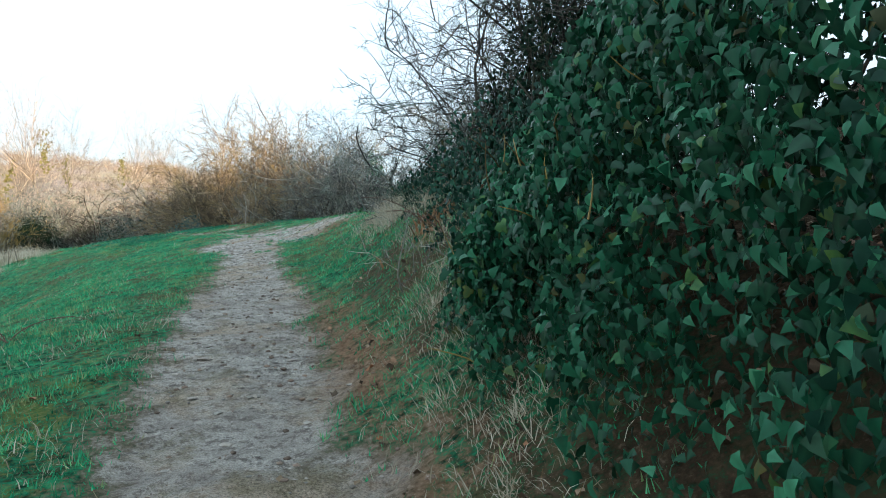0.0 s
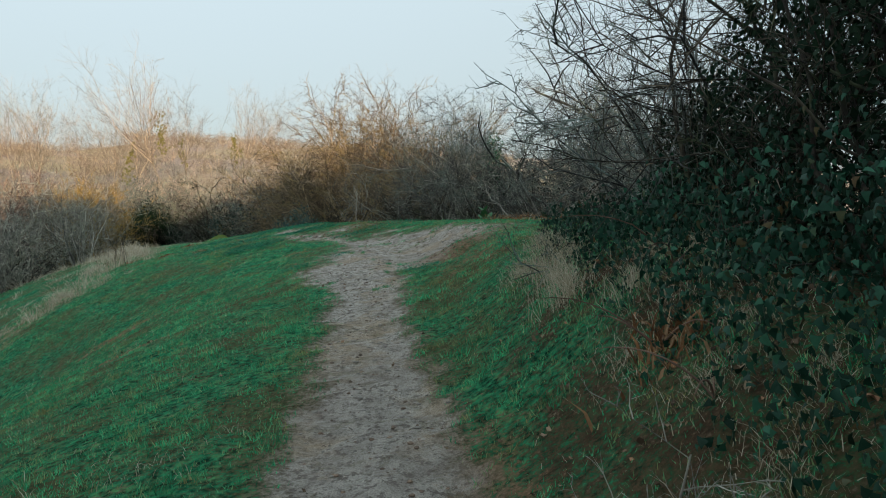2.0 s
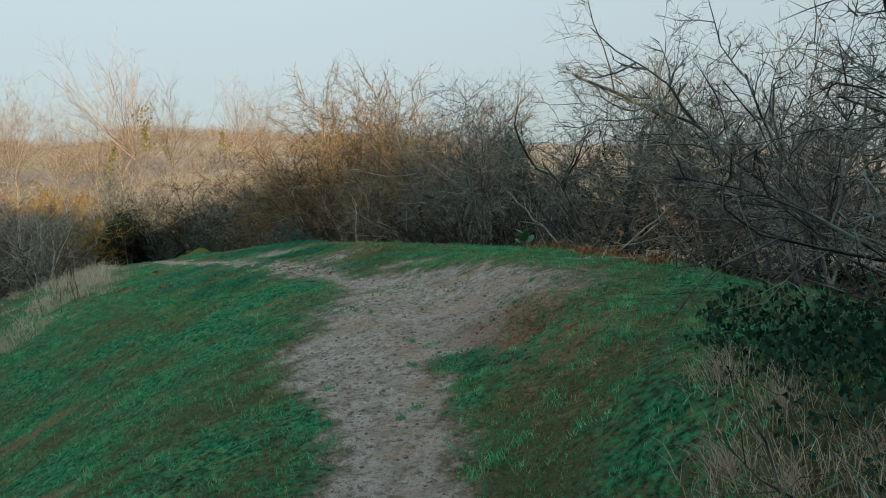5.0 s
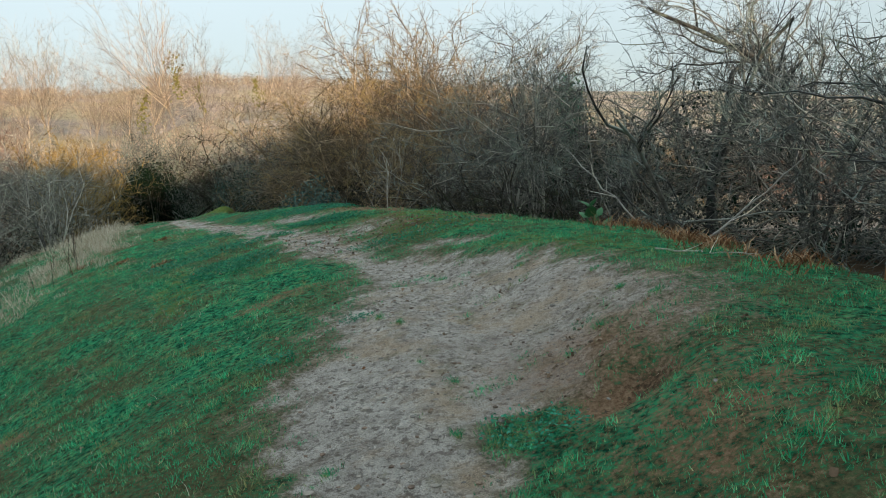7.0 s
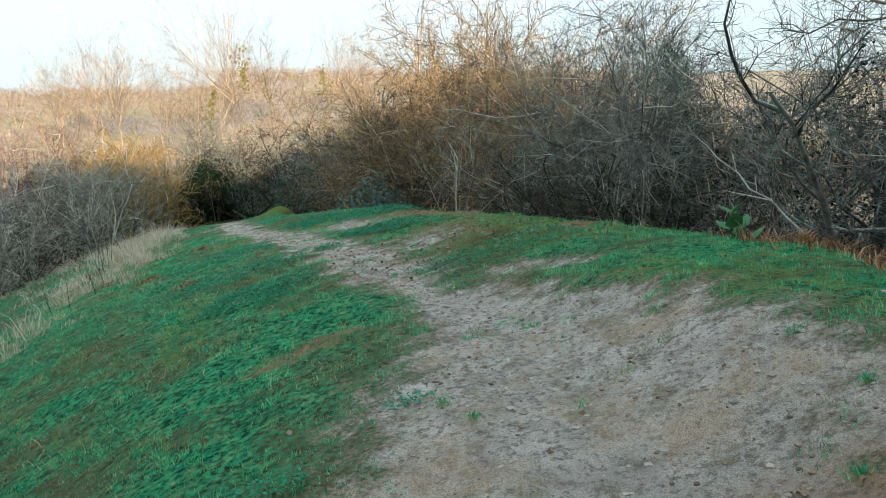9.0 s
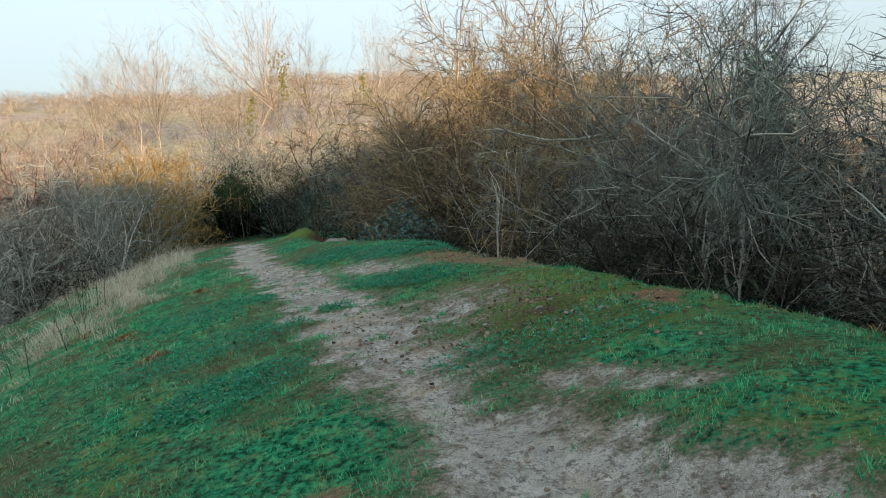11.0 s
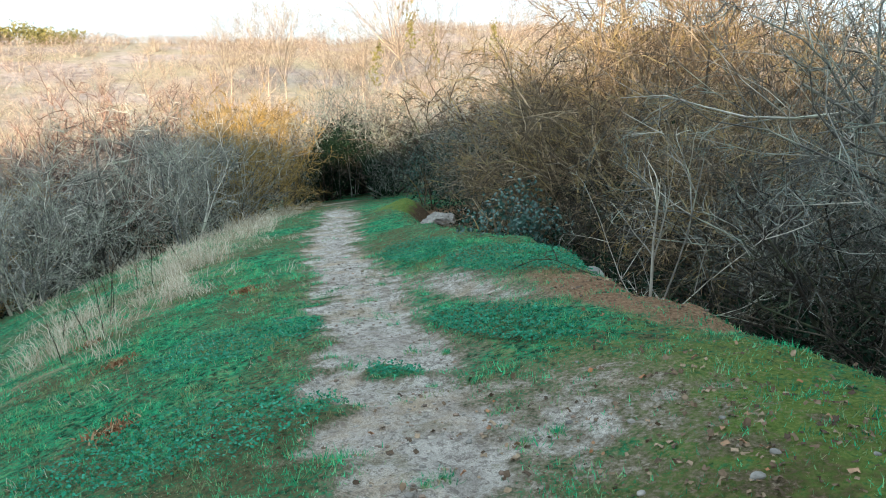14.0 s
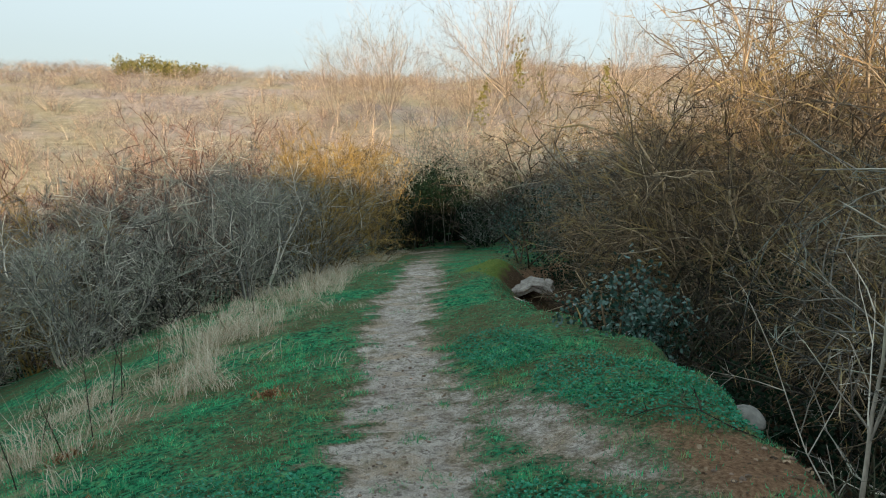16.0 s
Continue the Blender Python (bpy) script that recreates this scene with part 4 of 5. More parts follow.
def build_ivy():
    rng = np.random.default_rng(41)
    hedge = thing("ivy", (1.2, 2.0, ground_z(1.2, 2.0)), "glossy dark green ivy smothering the thorn hedge beside the path", "ivy")
    off = np.array(hedge.location)
    leaf = leaf_mesh("ivy_leaf", IVY_SHAPE, IVY_FACES, IVY, 0.25)
    leaf_b = leaf_mesh("ivy_leaf_broad", IVY_SHAPE * np.array([1.15, 0.9, 1.6]), IVY_FACES, IVY, 0.5)
    at, way = ivy_face(rng, 300, 1.45, 3.1, IVY_TOP, IVY_FOOT, 0.0)
    for k in range(300):
        v, _ = cards(rng, at[k:k + 1] - off, way[k:k + 1], np.array([1.0]), np.array([(0, 0, 0), (1, 0, 0), (0, 1, 0), (0, 0, 1.0)]), [(0, 1, 2)], 1.3)
        m = Matrix(np.stack([v[1] - v[0], v[2] - v[0], v[3] - v[0]], 1).tolist()).to_4x4()
        ob = part("leaf", leaf if k % 3 else leaf_b, hedge)
        ob.matrix_local = Matrix.Translation(v[0].tolist()) @ m @ Matrix.Scale(rng.uniform(0.028, 0.05), 4)
    # darker leaf colour paints the shaded stretch; unseen leaves behind y -0.3 block sun
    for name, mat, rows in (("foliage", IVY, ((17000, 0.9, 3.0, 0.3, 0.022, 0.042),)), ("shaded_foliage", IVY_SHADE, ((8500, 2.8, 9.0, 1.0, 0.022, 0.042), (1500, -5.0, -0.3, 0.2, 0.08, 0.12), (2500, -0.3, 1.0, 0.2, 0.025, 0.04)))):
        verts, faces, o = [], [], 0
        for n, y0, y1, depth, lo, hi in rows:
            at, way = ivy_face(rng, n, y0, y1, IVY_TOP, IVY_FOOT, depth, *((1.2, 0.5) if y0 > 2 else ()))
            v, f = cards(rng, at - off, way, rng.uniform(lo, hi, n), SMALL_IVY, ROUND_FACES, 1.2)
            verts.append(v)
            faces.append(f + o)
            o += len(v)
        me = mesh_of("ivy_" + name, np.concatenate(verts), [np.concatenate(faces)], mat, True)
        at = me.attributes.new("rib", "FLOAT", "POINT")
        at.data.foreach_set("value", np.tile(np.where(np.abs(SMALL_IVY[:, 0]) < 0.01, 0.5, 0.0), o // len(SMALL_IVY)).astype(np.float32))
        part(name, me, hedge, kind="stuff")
    # leaves behind the face, coloured near-black for the depth of the hedge's shade
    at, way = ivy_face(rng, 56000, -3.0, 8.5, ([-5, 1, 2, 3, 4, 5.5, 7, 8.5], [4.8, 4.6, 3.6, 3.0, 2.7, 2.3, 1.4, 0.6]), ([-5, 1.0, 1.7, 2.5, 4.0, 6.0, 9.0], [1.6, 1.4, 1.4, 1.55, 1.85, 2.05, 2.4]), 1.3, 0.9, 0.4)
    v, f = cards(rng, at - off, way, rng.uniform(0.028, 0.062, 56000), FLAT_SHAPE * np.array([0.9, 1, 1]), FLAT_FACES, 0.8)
    part("inner_foliage", mesh_of("ivy_inner", v, [f], IVY_DARK, True), hedge, "near-black ivy leaves inside the hedge, its shade put into their colour", "stuff")
    n = 26
    at, way = ivy_face(rng, n, 1.3, 2.7, IVY_TOP, IVY_FOOT, 0.1)
    pts = wander(rng, at - off, way * np.array([0.5, 1, 1.0]) + rng.normal(0, 0.7, (n, 3)) + np.array([0, 0, 0.5]), rng.uniform(0.1, 0.24, n), 5, 0.16, 0.05)
    v, q, t = tubes(pts, np.linspace(0.003, 0.0015, 5)[None].repeat(n, 0), 5, True)
    part("stem", mesh_of("ivy_stems", v, [q, t], BARK_YELLOW, True), hedge, "thin yellowish ivy shoots", "stuff")


build_ivy()


# ---------------------------------------------------------------- grass and ground plants
def scatter(rng, n, x0, x1, y0, y1):
    x, y = rng.uniform(x0, x1, n), rng.uniform(y0, y1, n)
    z, d, ly, masks = lay(x, y)
    return x, y, z, d, ly, masks


def blades(rng, at, length, width, lean, mat, name, segs=1, flow=(0, 0)):
    """Grass blades as slim bent triangles or strips."""
    n = len(at)
    a = rng.uniform(0, 2 * np.pi, n)
    side = np.stack([np.cos(a), np.sin(a), np.zeros(n)], 1) * width[:, None]
    b = rng.uniform(0, 2 * np.pi, n)
    tip = np.stack([np.cos(b) * lean * length + flow[0] * length, np.sin(b) * lean * length + flow[1] * length, length * np.sqrt(np.maximum(1 - lean ** 2, 0.15))], 1)
    base = at - np.array([0, 0, 0.006])
    if segs == 1:
        v = np.stack([base - side, base + side, base + tip], 1).reshape(-1, 3)
        i = np.arange(n) * 3
        return mesh_of(name, v, [np.stack([i, i + 1, i + 2], 1)], mat)
    half = base + tip * np.array([0.32, 0.32, 0.62])
    v = np.stack([base - side, base + side, half + side * 0.7, half - side * 0.7, base + tip], 1).reshape(-1, 3)
    i = np.arange(n) * 5
    return mesh_of(name, v, [np.stack([i, i + 1, i + 2, i + 3], 1), np.stack([i + 3, i + 2, i + 4], 1)], mat)


def green_share(masks):
    return (1 - step(0.25, 0.75, masks["bare"])) * (1 - 0.8 * step(0.3, 0.8, masks["soil"])) * (1 - 0.75 * step(0.3, 0.8, masks["litter"])) * (1 - 0.55 * step(0.3, 0.8, masks["moss"]))


def build_turf():
    rng = np.random.default_rng(51)
    kept = []
    for n, x0, x1, y0, y1 in ((460000, -7.5, 0.6, 1.2, 13.0), (430000, -11.5, -0.5, 13.0, 22.0), (60000, -16.0, -7.0, 21.0, 30.0)):
        x, y, z, d, ly, masks = scatter(rng, n, x0, x1, y0, y1)
        clump = 0.5 + 0.5 * ripple(x, y, 5.0, 11) + 0.5 * ripple(x, y, 14.0, 12) + 0.25 * ripple(x, y, 31.0, 13)
        stray = 0.5 * ((ripple(x, y, 3.3, 71) + 0.7 * ripple(x, y, 9.0, 72)) > 0.72) * step(9.5, 11, ly)
        ok = (rng.uniform(0, 1, n) < np.maximum(green_share(masks) * np.clip(clump, 0.12, 1), stray)) & (d < 3.6) & (d > -8)
        kept.append(np.stack([x, y, z, clump], 1)[ok])
    p = np.concatenate(kept)
    n = len(p)
    length = rng.uniform(0.016, 0.05, n) * (0.55 + 0.85 * np.clip(p[:, 3], 0, 1.3) ** 2)
    ob = new("grass", blades(rng, p[:, :3], length, rng.uniform(0.002, 0.0042, n), rng.uniform(0.2, 0.85, n), TURF, "turf_blades"))
    tagged(ob, "short green winter turf with bent blades on the ridge", "grass", kind="stuff")


build_turf()


def build_dry_grass():
    rng = np.random.default_rng(52)
    # the pale fringe along the brow: plumes that stand up on the edge and thin out down the slope
    n = 15000
    x, y, z, d, ly, masks = scatter(rng, n, -22, -5, 11.5, 34)
    inner = np.interp(ly, STRAW_LINE[0], STRAW_LINE[1])
    band = (-d - inner + 0.4 * ripple(x, y, 2.4, 21) + 0.25 * ripple(x, y, 6.1, 25)) / 1.9
    patchy = np.clip(0.12 + 0.85 * ripple(x, y, 2.8, 22) + 0.6 * ripple(x, y, 7.0, 24), 0.03, 1)
    crest = step(0.0, 0.3, band) * step(1.1, 0.55, band)
    share = step(-0.6, 0.45, band) * step(2.6, 0.8, band) * patchy * (0.36 + 0.64 * crest)
    ok = rng.uniform(0, 1, n) < share
    c, cb, cc = np.stack([x, y], 1)[ok], band[ok], crest[ok]
    m, per = len(c), 34
    k = np.repeat(np.arange(m), per)
    n = len(k)
    at = c[k] + rng.normal(0, 0.09, (n, 2)) * rng.uniform(0.6, 1.6, m)[k][:, None]
    base = np.stack([at[:, 0], at[:, 1], lay(at[:, 0], at[:, 1])[0] - 0.006], 1)
    turn = radians(165) + rng.normal(0, 1.5, m)
    flow = np.stack([np.cos(turn), np.sin(turn)], 1)[k] * rng.uniform(0.1, 1.1, m)[k][:, None] + rng.normal(0, 0.4, (n, 2))
    length = rng.uniform(0.3, 1.0, n) * (rng.uniform(0.08, 0.34, m) + 0.42 * cc * rng.uniform(0, 1.0, m) ** 2)[k] * (0.55 + 0.45 * step(-0.1, 0.5, cb))[k]
    tip = np.concatenate([flow * length[:, None], (length * rng.uniform(0.5, 0.95, n))[:, None]], 1)
    a = rng.uniform(0, 2 * np.pi, n)
    side = np.stack([np.cos(a), np.sin(a), np.zeros(n)], 1) * rng.uniform(0.0016, 0.0038, n)[:, None]
    half = base + tip * np.array([0.3, 0.3, 0.65])
    v = np.stack([base - side, base + side, half + side * 0.9, half - side * 0.9, base + tip], 1).reshape(-1, 3)
    i = np.arange(n) * 5
    me = mesh_of("dry_fringe", v, [np.stack([i, i + 1, i + 2, i + 3], 1), np.stack([i + 3, i + 2, i + 4], 1)], STRAW)
    tagged(new("dry_grass", me), "long pale straw-coloured dead grass combed over the brow", "dry grass", kind="stuff")
    # bleached tufts on the bank below the hedge
    tufts = [(-0.62, 7.7), (-0.5, 7.2), (-0.5, 8.2), (-0.42, 6.6), (-0.62, 8.7), (-0.38, 7.6), (-0.45, 6.9), (0.02, 4.7), (0.1, 4.1), (0.12, 3.4), (-0.02, 3.9), (-0.75, 8.0), (0.12, 2.9), (0.25, 2.5), (0.2, 2.1), (0.05, 3.1), (-0.02, 3.5), (0.15, 1.8), (0.3, 2.8), (0.32, 2.2), (0.0, 2.5), (0.0, 5.6), (-0.12, 6.0), (0.2, 5.0), (0.25, 5.8), (0.05, 6.5), (0.3, 6.4), (-0.2, 5.3), (0.4, 5.3), (0.3, 4.4)]
    for tx, ty in tufts:
        n = 330 if ty > 5.8 else 260
        r, a = rng.normal(0, 0.11 if ty > 5.8 else 0.16, n), rng.uniform(0, 2 * np.pi, n)
        px, py = tx + r * np.cos(a), ty + 1.3 * r * np.sin(a)
        high = 0.22 if ty > 5.8 else 0.12
        me = blades(rng, np.stack([px - tx, py - ty, lay(px, py)[0] - ground_z(tx, ty)], 1), rng.uniform(0.3, 1.0, n) * high, rng.uniform(0.0008, 0.0019, n), rng.uniform(0.35 if ty > 5.8 else 0.6, 0.99, n), STRAW, "tuft", 2, (-0.25, -0.1))
        ob = new("grass_tuft", me)
        ob.location = (tx, ty, ground_z(tx, ty))
        tagged(ob, "bleached dead grass tuft on the bank below the hedge", "grass tuft", "tufts on the bank", kind="stuff")
    # straw mixed through the turf of the left slope
    n = 150000
    x, y, z, d, ly, masks = scatter(rng, n, -11.0, -0.9, 2.0, 22.0)
    share = np.clip(0.5 * ripple(x, y, 2.6, 31) + 0.5 * ripple(x, y, 6.0, 32) - 0.12, 0, 1) * green_share(masks) * (0.35 + 1.4 * step(7.5, 4.0, ly)) * (d < -0.2)
    ok = rng.uniform(0, 1, n) < share * 1.2
    p = np.stack([x, y, z], 1)[ok]
    n = len(p)
    me = blades(rng, p, rng.uniform(0.04, 0.11, n), rng.uniform(0.001, 0.0022, n), rng.uniform(0.5, 0.98, n), STRAW, "straw_in_turf", 2)
    tagged(new("dry_grass", me), "withered straw blades mixed through the turf", "dry grass", kind="stuff")


build_dry_grass()


def build_clover():
    rng = np.random.default_rng(53)
    spots = [(-5.9, 18.95, 0.85, 0.28, -28, 2000), (-6.6, 20.85, 1.05, 0.5, -30, 2800), (-6.0, 15.8, 0.6, 0.35, 40, 1500), (-7.9, 18.4, 0.7, 0.5, 40, 1500), (-8.3, 21.9, 0.8, 0.4, -40, 1500),
             (-6.9, 16.9, 0.9, 0.5, 40, 1500), (-3.8, 16.4, 0.9, 0.4, 20, 900), (-6.2, 17.98, 0.2, 0.12, 0, 160), (-2.02, 10.75, 0.28, 0.22, 0, 220), (-4.0, 12.2, 0.2, 0.12, 0, 120), (-3.6, 13.0, 0.16, 0.1, 0, 90)]
    for cx, cy, rx, ry, turn, n in spots:
        n = int(n * 1.5)
        u, a = np.sqrt(rng.uniform(0, 1, n)), rng.uniform(0, 2 * np.pi, n)
        c, s = math.cos(radians(turn)), math.sin(radians(turn))
        px, py = u * np.cos(a) * rx, u * np.sin(a) * ry
        x, y = cx + c * px - s * py, cy + s * px + c * py
        at = np.stack([x - cx, y - cy, lay(x, y)[0] - ground_z(cx, cy) + rng.uniform(0.01, 0.05, n)], 1)
        v, f = cards(rng, at, np.array([0, 0, 1.0]) + rng.normal(0, 0.4, (n, 3)), rng.uniform(0.011, 0.024, n), ROUND_SHAPE, ROUND_FACES)
        ob = new("clover_patch", mesh_of("clover", v, [f], CLOVER, True))
        ob.location = (cx, cy, ground_z(cx, cy))
        tagged(ob, "low patch of small round green clover leaves in the turf", "clover", "clover patches", kind="stuff")


build_clover()


def build_litter():
    rng = np.random.default_rng(54)
    n = 90000
    x, y, z, d, ly, masks = scatter(rng, n, -9, 1.5, 1.5, 24)
    share = np.maximum(step(0.3, 0.9, masks["litter"]) * (d < 3.0), 0.35 * step(0.4, 0.9, masks["soil"])) * 0.6 + 0.012
    share = np.maximum(share, 0.6 * np.exp(-((x + 4.2) ** 2 / 1.3 + (y - 17.2) ** 2 / 1.0)))
    share = np.maximum(share, 0.5 * np.exp(-((x + 5.1) ** 2 / 0.5 + (y - 19.7) ** 2 / 0.3)))
    ok = rng.uniform(0, 1, n) < share
    at = np.stack([x, y, z + 0.008], 1)[ok]
    n = len(at)
    v, f = cards(rng, at, np.array([0, 0, 1.0]) + rng.normal(0, 0.45, (n, 3)), rng.uniform(0.015, 0.048, n), ROUND_SHAPE * np.array([0.8, 1, 3.0]), ROUND_FACES)
    tagged(new("leaf_litter", mesh_of("fallen_leaves", v, [f], LITTER, True)), "brown fallen leaves scattered on the ground", "leaf litter", kind="stuff")


build_litter()


def lump(rng, rough=0.25, flat=0.6, rings=2):
    """A small uneven stone about one unit wide."""
    bm = bmesh.new()
    bmesh.ops.create_icosphere(bm, subdivisions=rings, radius=0.5)
    v = np.array([w.co for w in bm.verts])
    f = np.array([[w.index for w in p.verts] for p in bm.faces])
    bm.free()
    k = rng.normal(0, 1, (5, 3)) * 2.2
    r = 1 + rough * np.sin(v @ k.T + rng.uniform(0, 6, 5)).mean(1) * 2
    v = v * r[:, None]
    cut = rng.normal(0, 1, (4, 3))
    for c in unit(cut):
        over = np.maximum(v @ c - 0.36, 0)
        v = v - over[:, None] * c * 0.85
    v[:, 2] *= flat
    return v, f


def build_pebbles():
    rng = np.random.default_rng(55)
    shapes = [lump(rng, 0.3, 0.55, 1) for _ in range(6)]
    for name, mat, n, key, lo, hi, words in (("grit", GRIT, 5500, "bare", 0.005, 0.024, "loose pale grit and small stones on the trodden path"), ("mud_crumbs", CLOD, 4500, "bare", 0.006, 0.04, "dark crumbs of dried mud on the trodden path"), ("trodden_lumps", MUD, 3600, "bare", 0.02, 0.06, "flattened lumps of dried pale mud on the trodden path"), ("soil_crumbs", CLOD, 4500, "soil", 0.008, 0.05, "crumbs of red-brown soil on the worn bank")):
        x, y, z, d, ly, masks = scatter(rng, n * 14, -9.5, 0.6, 1.2, 22)
        ok = rng.uniform(0, 1, n * 14) < step(0.45, 0.95, masks[key]) * (0.4 + 0.5 * np.clip(ripple(x, y, 4.0, 61), 0, 1)) * (d < 3.2)
        p = np.stack([x, y, z], 1)[ok][:n]
        m = len(p)
        size = lo + (hi - lo) * rng.uniform(0, 1, m) ** 4
        sunk = 0.4 if name == "trodden_lumps" else 1.0
        which = rng.integers(0, 6, m)
        verts, faces, o = [], [], 0
        for s in range(6):
            q, sz = p[which == s], size[which == s]
            a = rng.uniform(0, 6.28, len(q))
            sv, sf = shapes[s]
            c, sn = np.cos(a)[:, None], np.sin(a)[:, None]
            vx, vy = sv[None, :, 0] * c - sv[None, :, 1] * sn, sv[None, :, 0] * sn + sv[None, :, 1] * c
            v = np.stack([vx, vy, np.broadcast_to(sv[None, :, 2] * sunk, vx.shape)], -1) * sz[:, None, None] + q[:, None]
            verts.append(v.reshape(-1, 3))
            faces.append(((np.arange(len(q)) * len(sv))[:, None, None] + sf[None]).reshape(-1, 3) + o)
            o += len(q) * len(sv)
        tagged(new(name, mesh_of(name, np.concatenate(verts), [np.concatenate(faces)], mat)), words, "grit", kind="stuff")


build_pebbles()


def build_undergrowth():
    """Bramble and ivy leaves deep in the thickets, with the hollows' shade put into their colour."""
    rng = np.random.default_rng(57)
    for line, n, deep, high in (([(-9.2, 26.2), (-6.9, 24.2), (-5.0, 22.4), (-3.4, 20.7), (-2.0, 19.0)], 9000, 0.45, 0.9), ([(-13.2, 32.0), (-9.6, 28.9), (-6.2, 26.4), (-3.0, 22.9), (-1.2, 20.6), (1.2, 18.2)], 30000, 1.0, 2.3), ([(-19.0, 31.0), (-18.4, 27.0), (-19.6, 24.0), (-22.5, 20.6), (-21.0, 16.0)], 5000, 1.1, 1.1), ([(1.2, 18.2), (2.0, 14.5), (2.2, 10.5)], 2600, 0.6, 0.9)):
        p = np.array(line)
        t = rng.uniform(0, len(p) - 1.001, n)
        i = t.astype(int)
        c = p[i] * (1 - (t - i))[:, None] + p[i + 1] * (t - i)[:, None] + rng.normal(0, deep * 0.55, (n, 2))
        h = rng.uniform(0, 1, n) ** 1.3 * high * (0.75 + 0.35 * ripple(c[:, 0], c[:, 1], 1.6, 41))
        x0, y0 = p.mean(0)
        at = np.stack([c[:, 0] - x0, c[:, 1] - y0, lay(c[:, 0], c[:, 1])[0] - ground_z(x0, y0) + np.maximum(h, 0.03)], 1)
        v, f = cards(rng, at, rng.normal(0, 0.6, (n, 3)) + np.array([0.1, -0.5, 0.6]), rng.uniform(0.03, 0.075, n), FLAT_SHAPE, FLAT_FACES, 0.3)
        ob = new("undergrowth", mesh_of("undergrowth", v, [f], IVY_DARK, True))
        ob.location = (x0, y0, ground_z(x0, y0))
        tagged(ob, "bramble and ivy undergrowth, coloured near-black for the thicket's inner shade", "undergrowth", kind="stuff")


build_undergrowth()

# ---------------------------------------------------------------- single trees, stones and small plants
shrub("old_thorn", "hawthorn_tree", (-0.1, 18.4), 1.0, 0, "old grey hawthorn tree with bare forking limbs in the hedge", "tree")
shrub("old_thorn", "hawthorn_tree", (1.6, 19.6), 1.1, 140, "old grey hawthorn tree with bare forking limbs in the hedge", "tree")
shrub("crown_thorn", "hawthorn_tree", (-2.55, 19.75), 1.0, 60, "grey hawthorn tree with a wide lichened crown over the hollow", "tree")
shrub("sapling_a", "sapling", (-5.1, 20.05), 1.0, 20, "pale two-stemmed bare sapling at the broken edge", "sapling", sink=0.02)
shrub("sapling_a", "sapling", (-2.5, 18.9), 1.15, 20, "pale bare sapling standing in the hollow", "sapling", sink=0.02)
shrub("sapling_b", "dead_shrub", (-0.02, 3.3), 0.36, 40, "small dead grey shrub on the bank below the hedge", "shrub", wide=1.7, tilt=28)
shrub("sapling_b", "dead_shrub", (-0.15, 4.1), 0.3, 190, "small dead grey shrub on the bank below the hedge", "shrub", wide=1.7, tilt=-35)

for k, (x, y, high, turn, kind) in enumerate([(-35.6, 63.7, 1.12, 0, "tall_tree_a"), (-32.8, 63.8, 1.20, 120, "tall_tree_a"), (-31.4, 65.0, 0.91, 210, "tall_tree_a"), (-28.6, 69.2, 0.97, 300, "tall_tree_a"), (-42.9, 61.9, 1.09, 40, "tall_tree_b"),
                                              (-45.5, 63.0, 1.01, 160, "tall_tree_b"), (-40.5, 64.0, 0.84, 280, "tall_tree_b"), (-48.5, 62.0, 0.88, 80, "tall_tree_b"), (-38.5, 66.0, 0.90, 10, "tall_tree_b"), (-27.0, 74.0, 0.88, 60, "tall_tree_b")]):
    tree = shrub(kind, "tall_tree", (x, y), high, turn, "tall bare tree on the far slope in low sunlight", "tree", "far trees", 0.3, 1.0)
    if k < 4:
        rng = np.random.default_rng(70 + k)
        n = 150
        h, a = 2.4 + 3.4 * rng.beta(1.6, 1.8, n), rng.uniform(0, 6.28, n)
        r = rng.uniform(0.0, 1.0, n) * (0.5 + 0.35 * np.sin(2.3 * h + 2 * k) + 0.2 * np.sin(5.9 * h + k))
        at = np.stack([np.cos(a) * r + 0.25 * np.sin(1.4 * h + k), np.sin(a) * r, h], 1)
        v, f = cards(rng, at, rng.normal(0, 1, (n, 3)), rng.uniform(0.14, 0.27, n), FLAT_SHAPE, FLAT_FACES)
        part("ivy_sleeve", mesh_of("far_ivy", v, [f], MOSSY), tree, "olive ivy round the trunk", "stuff")


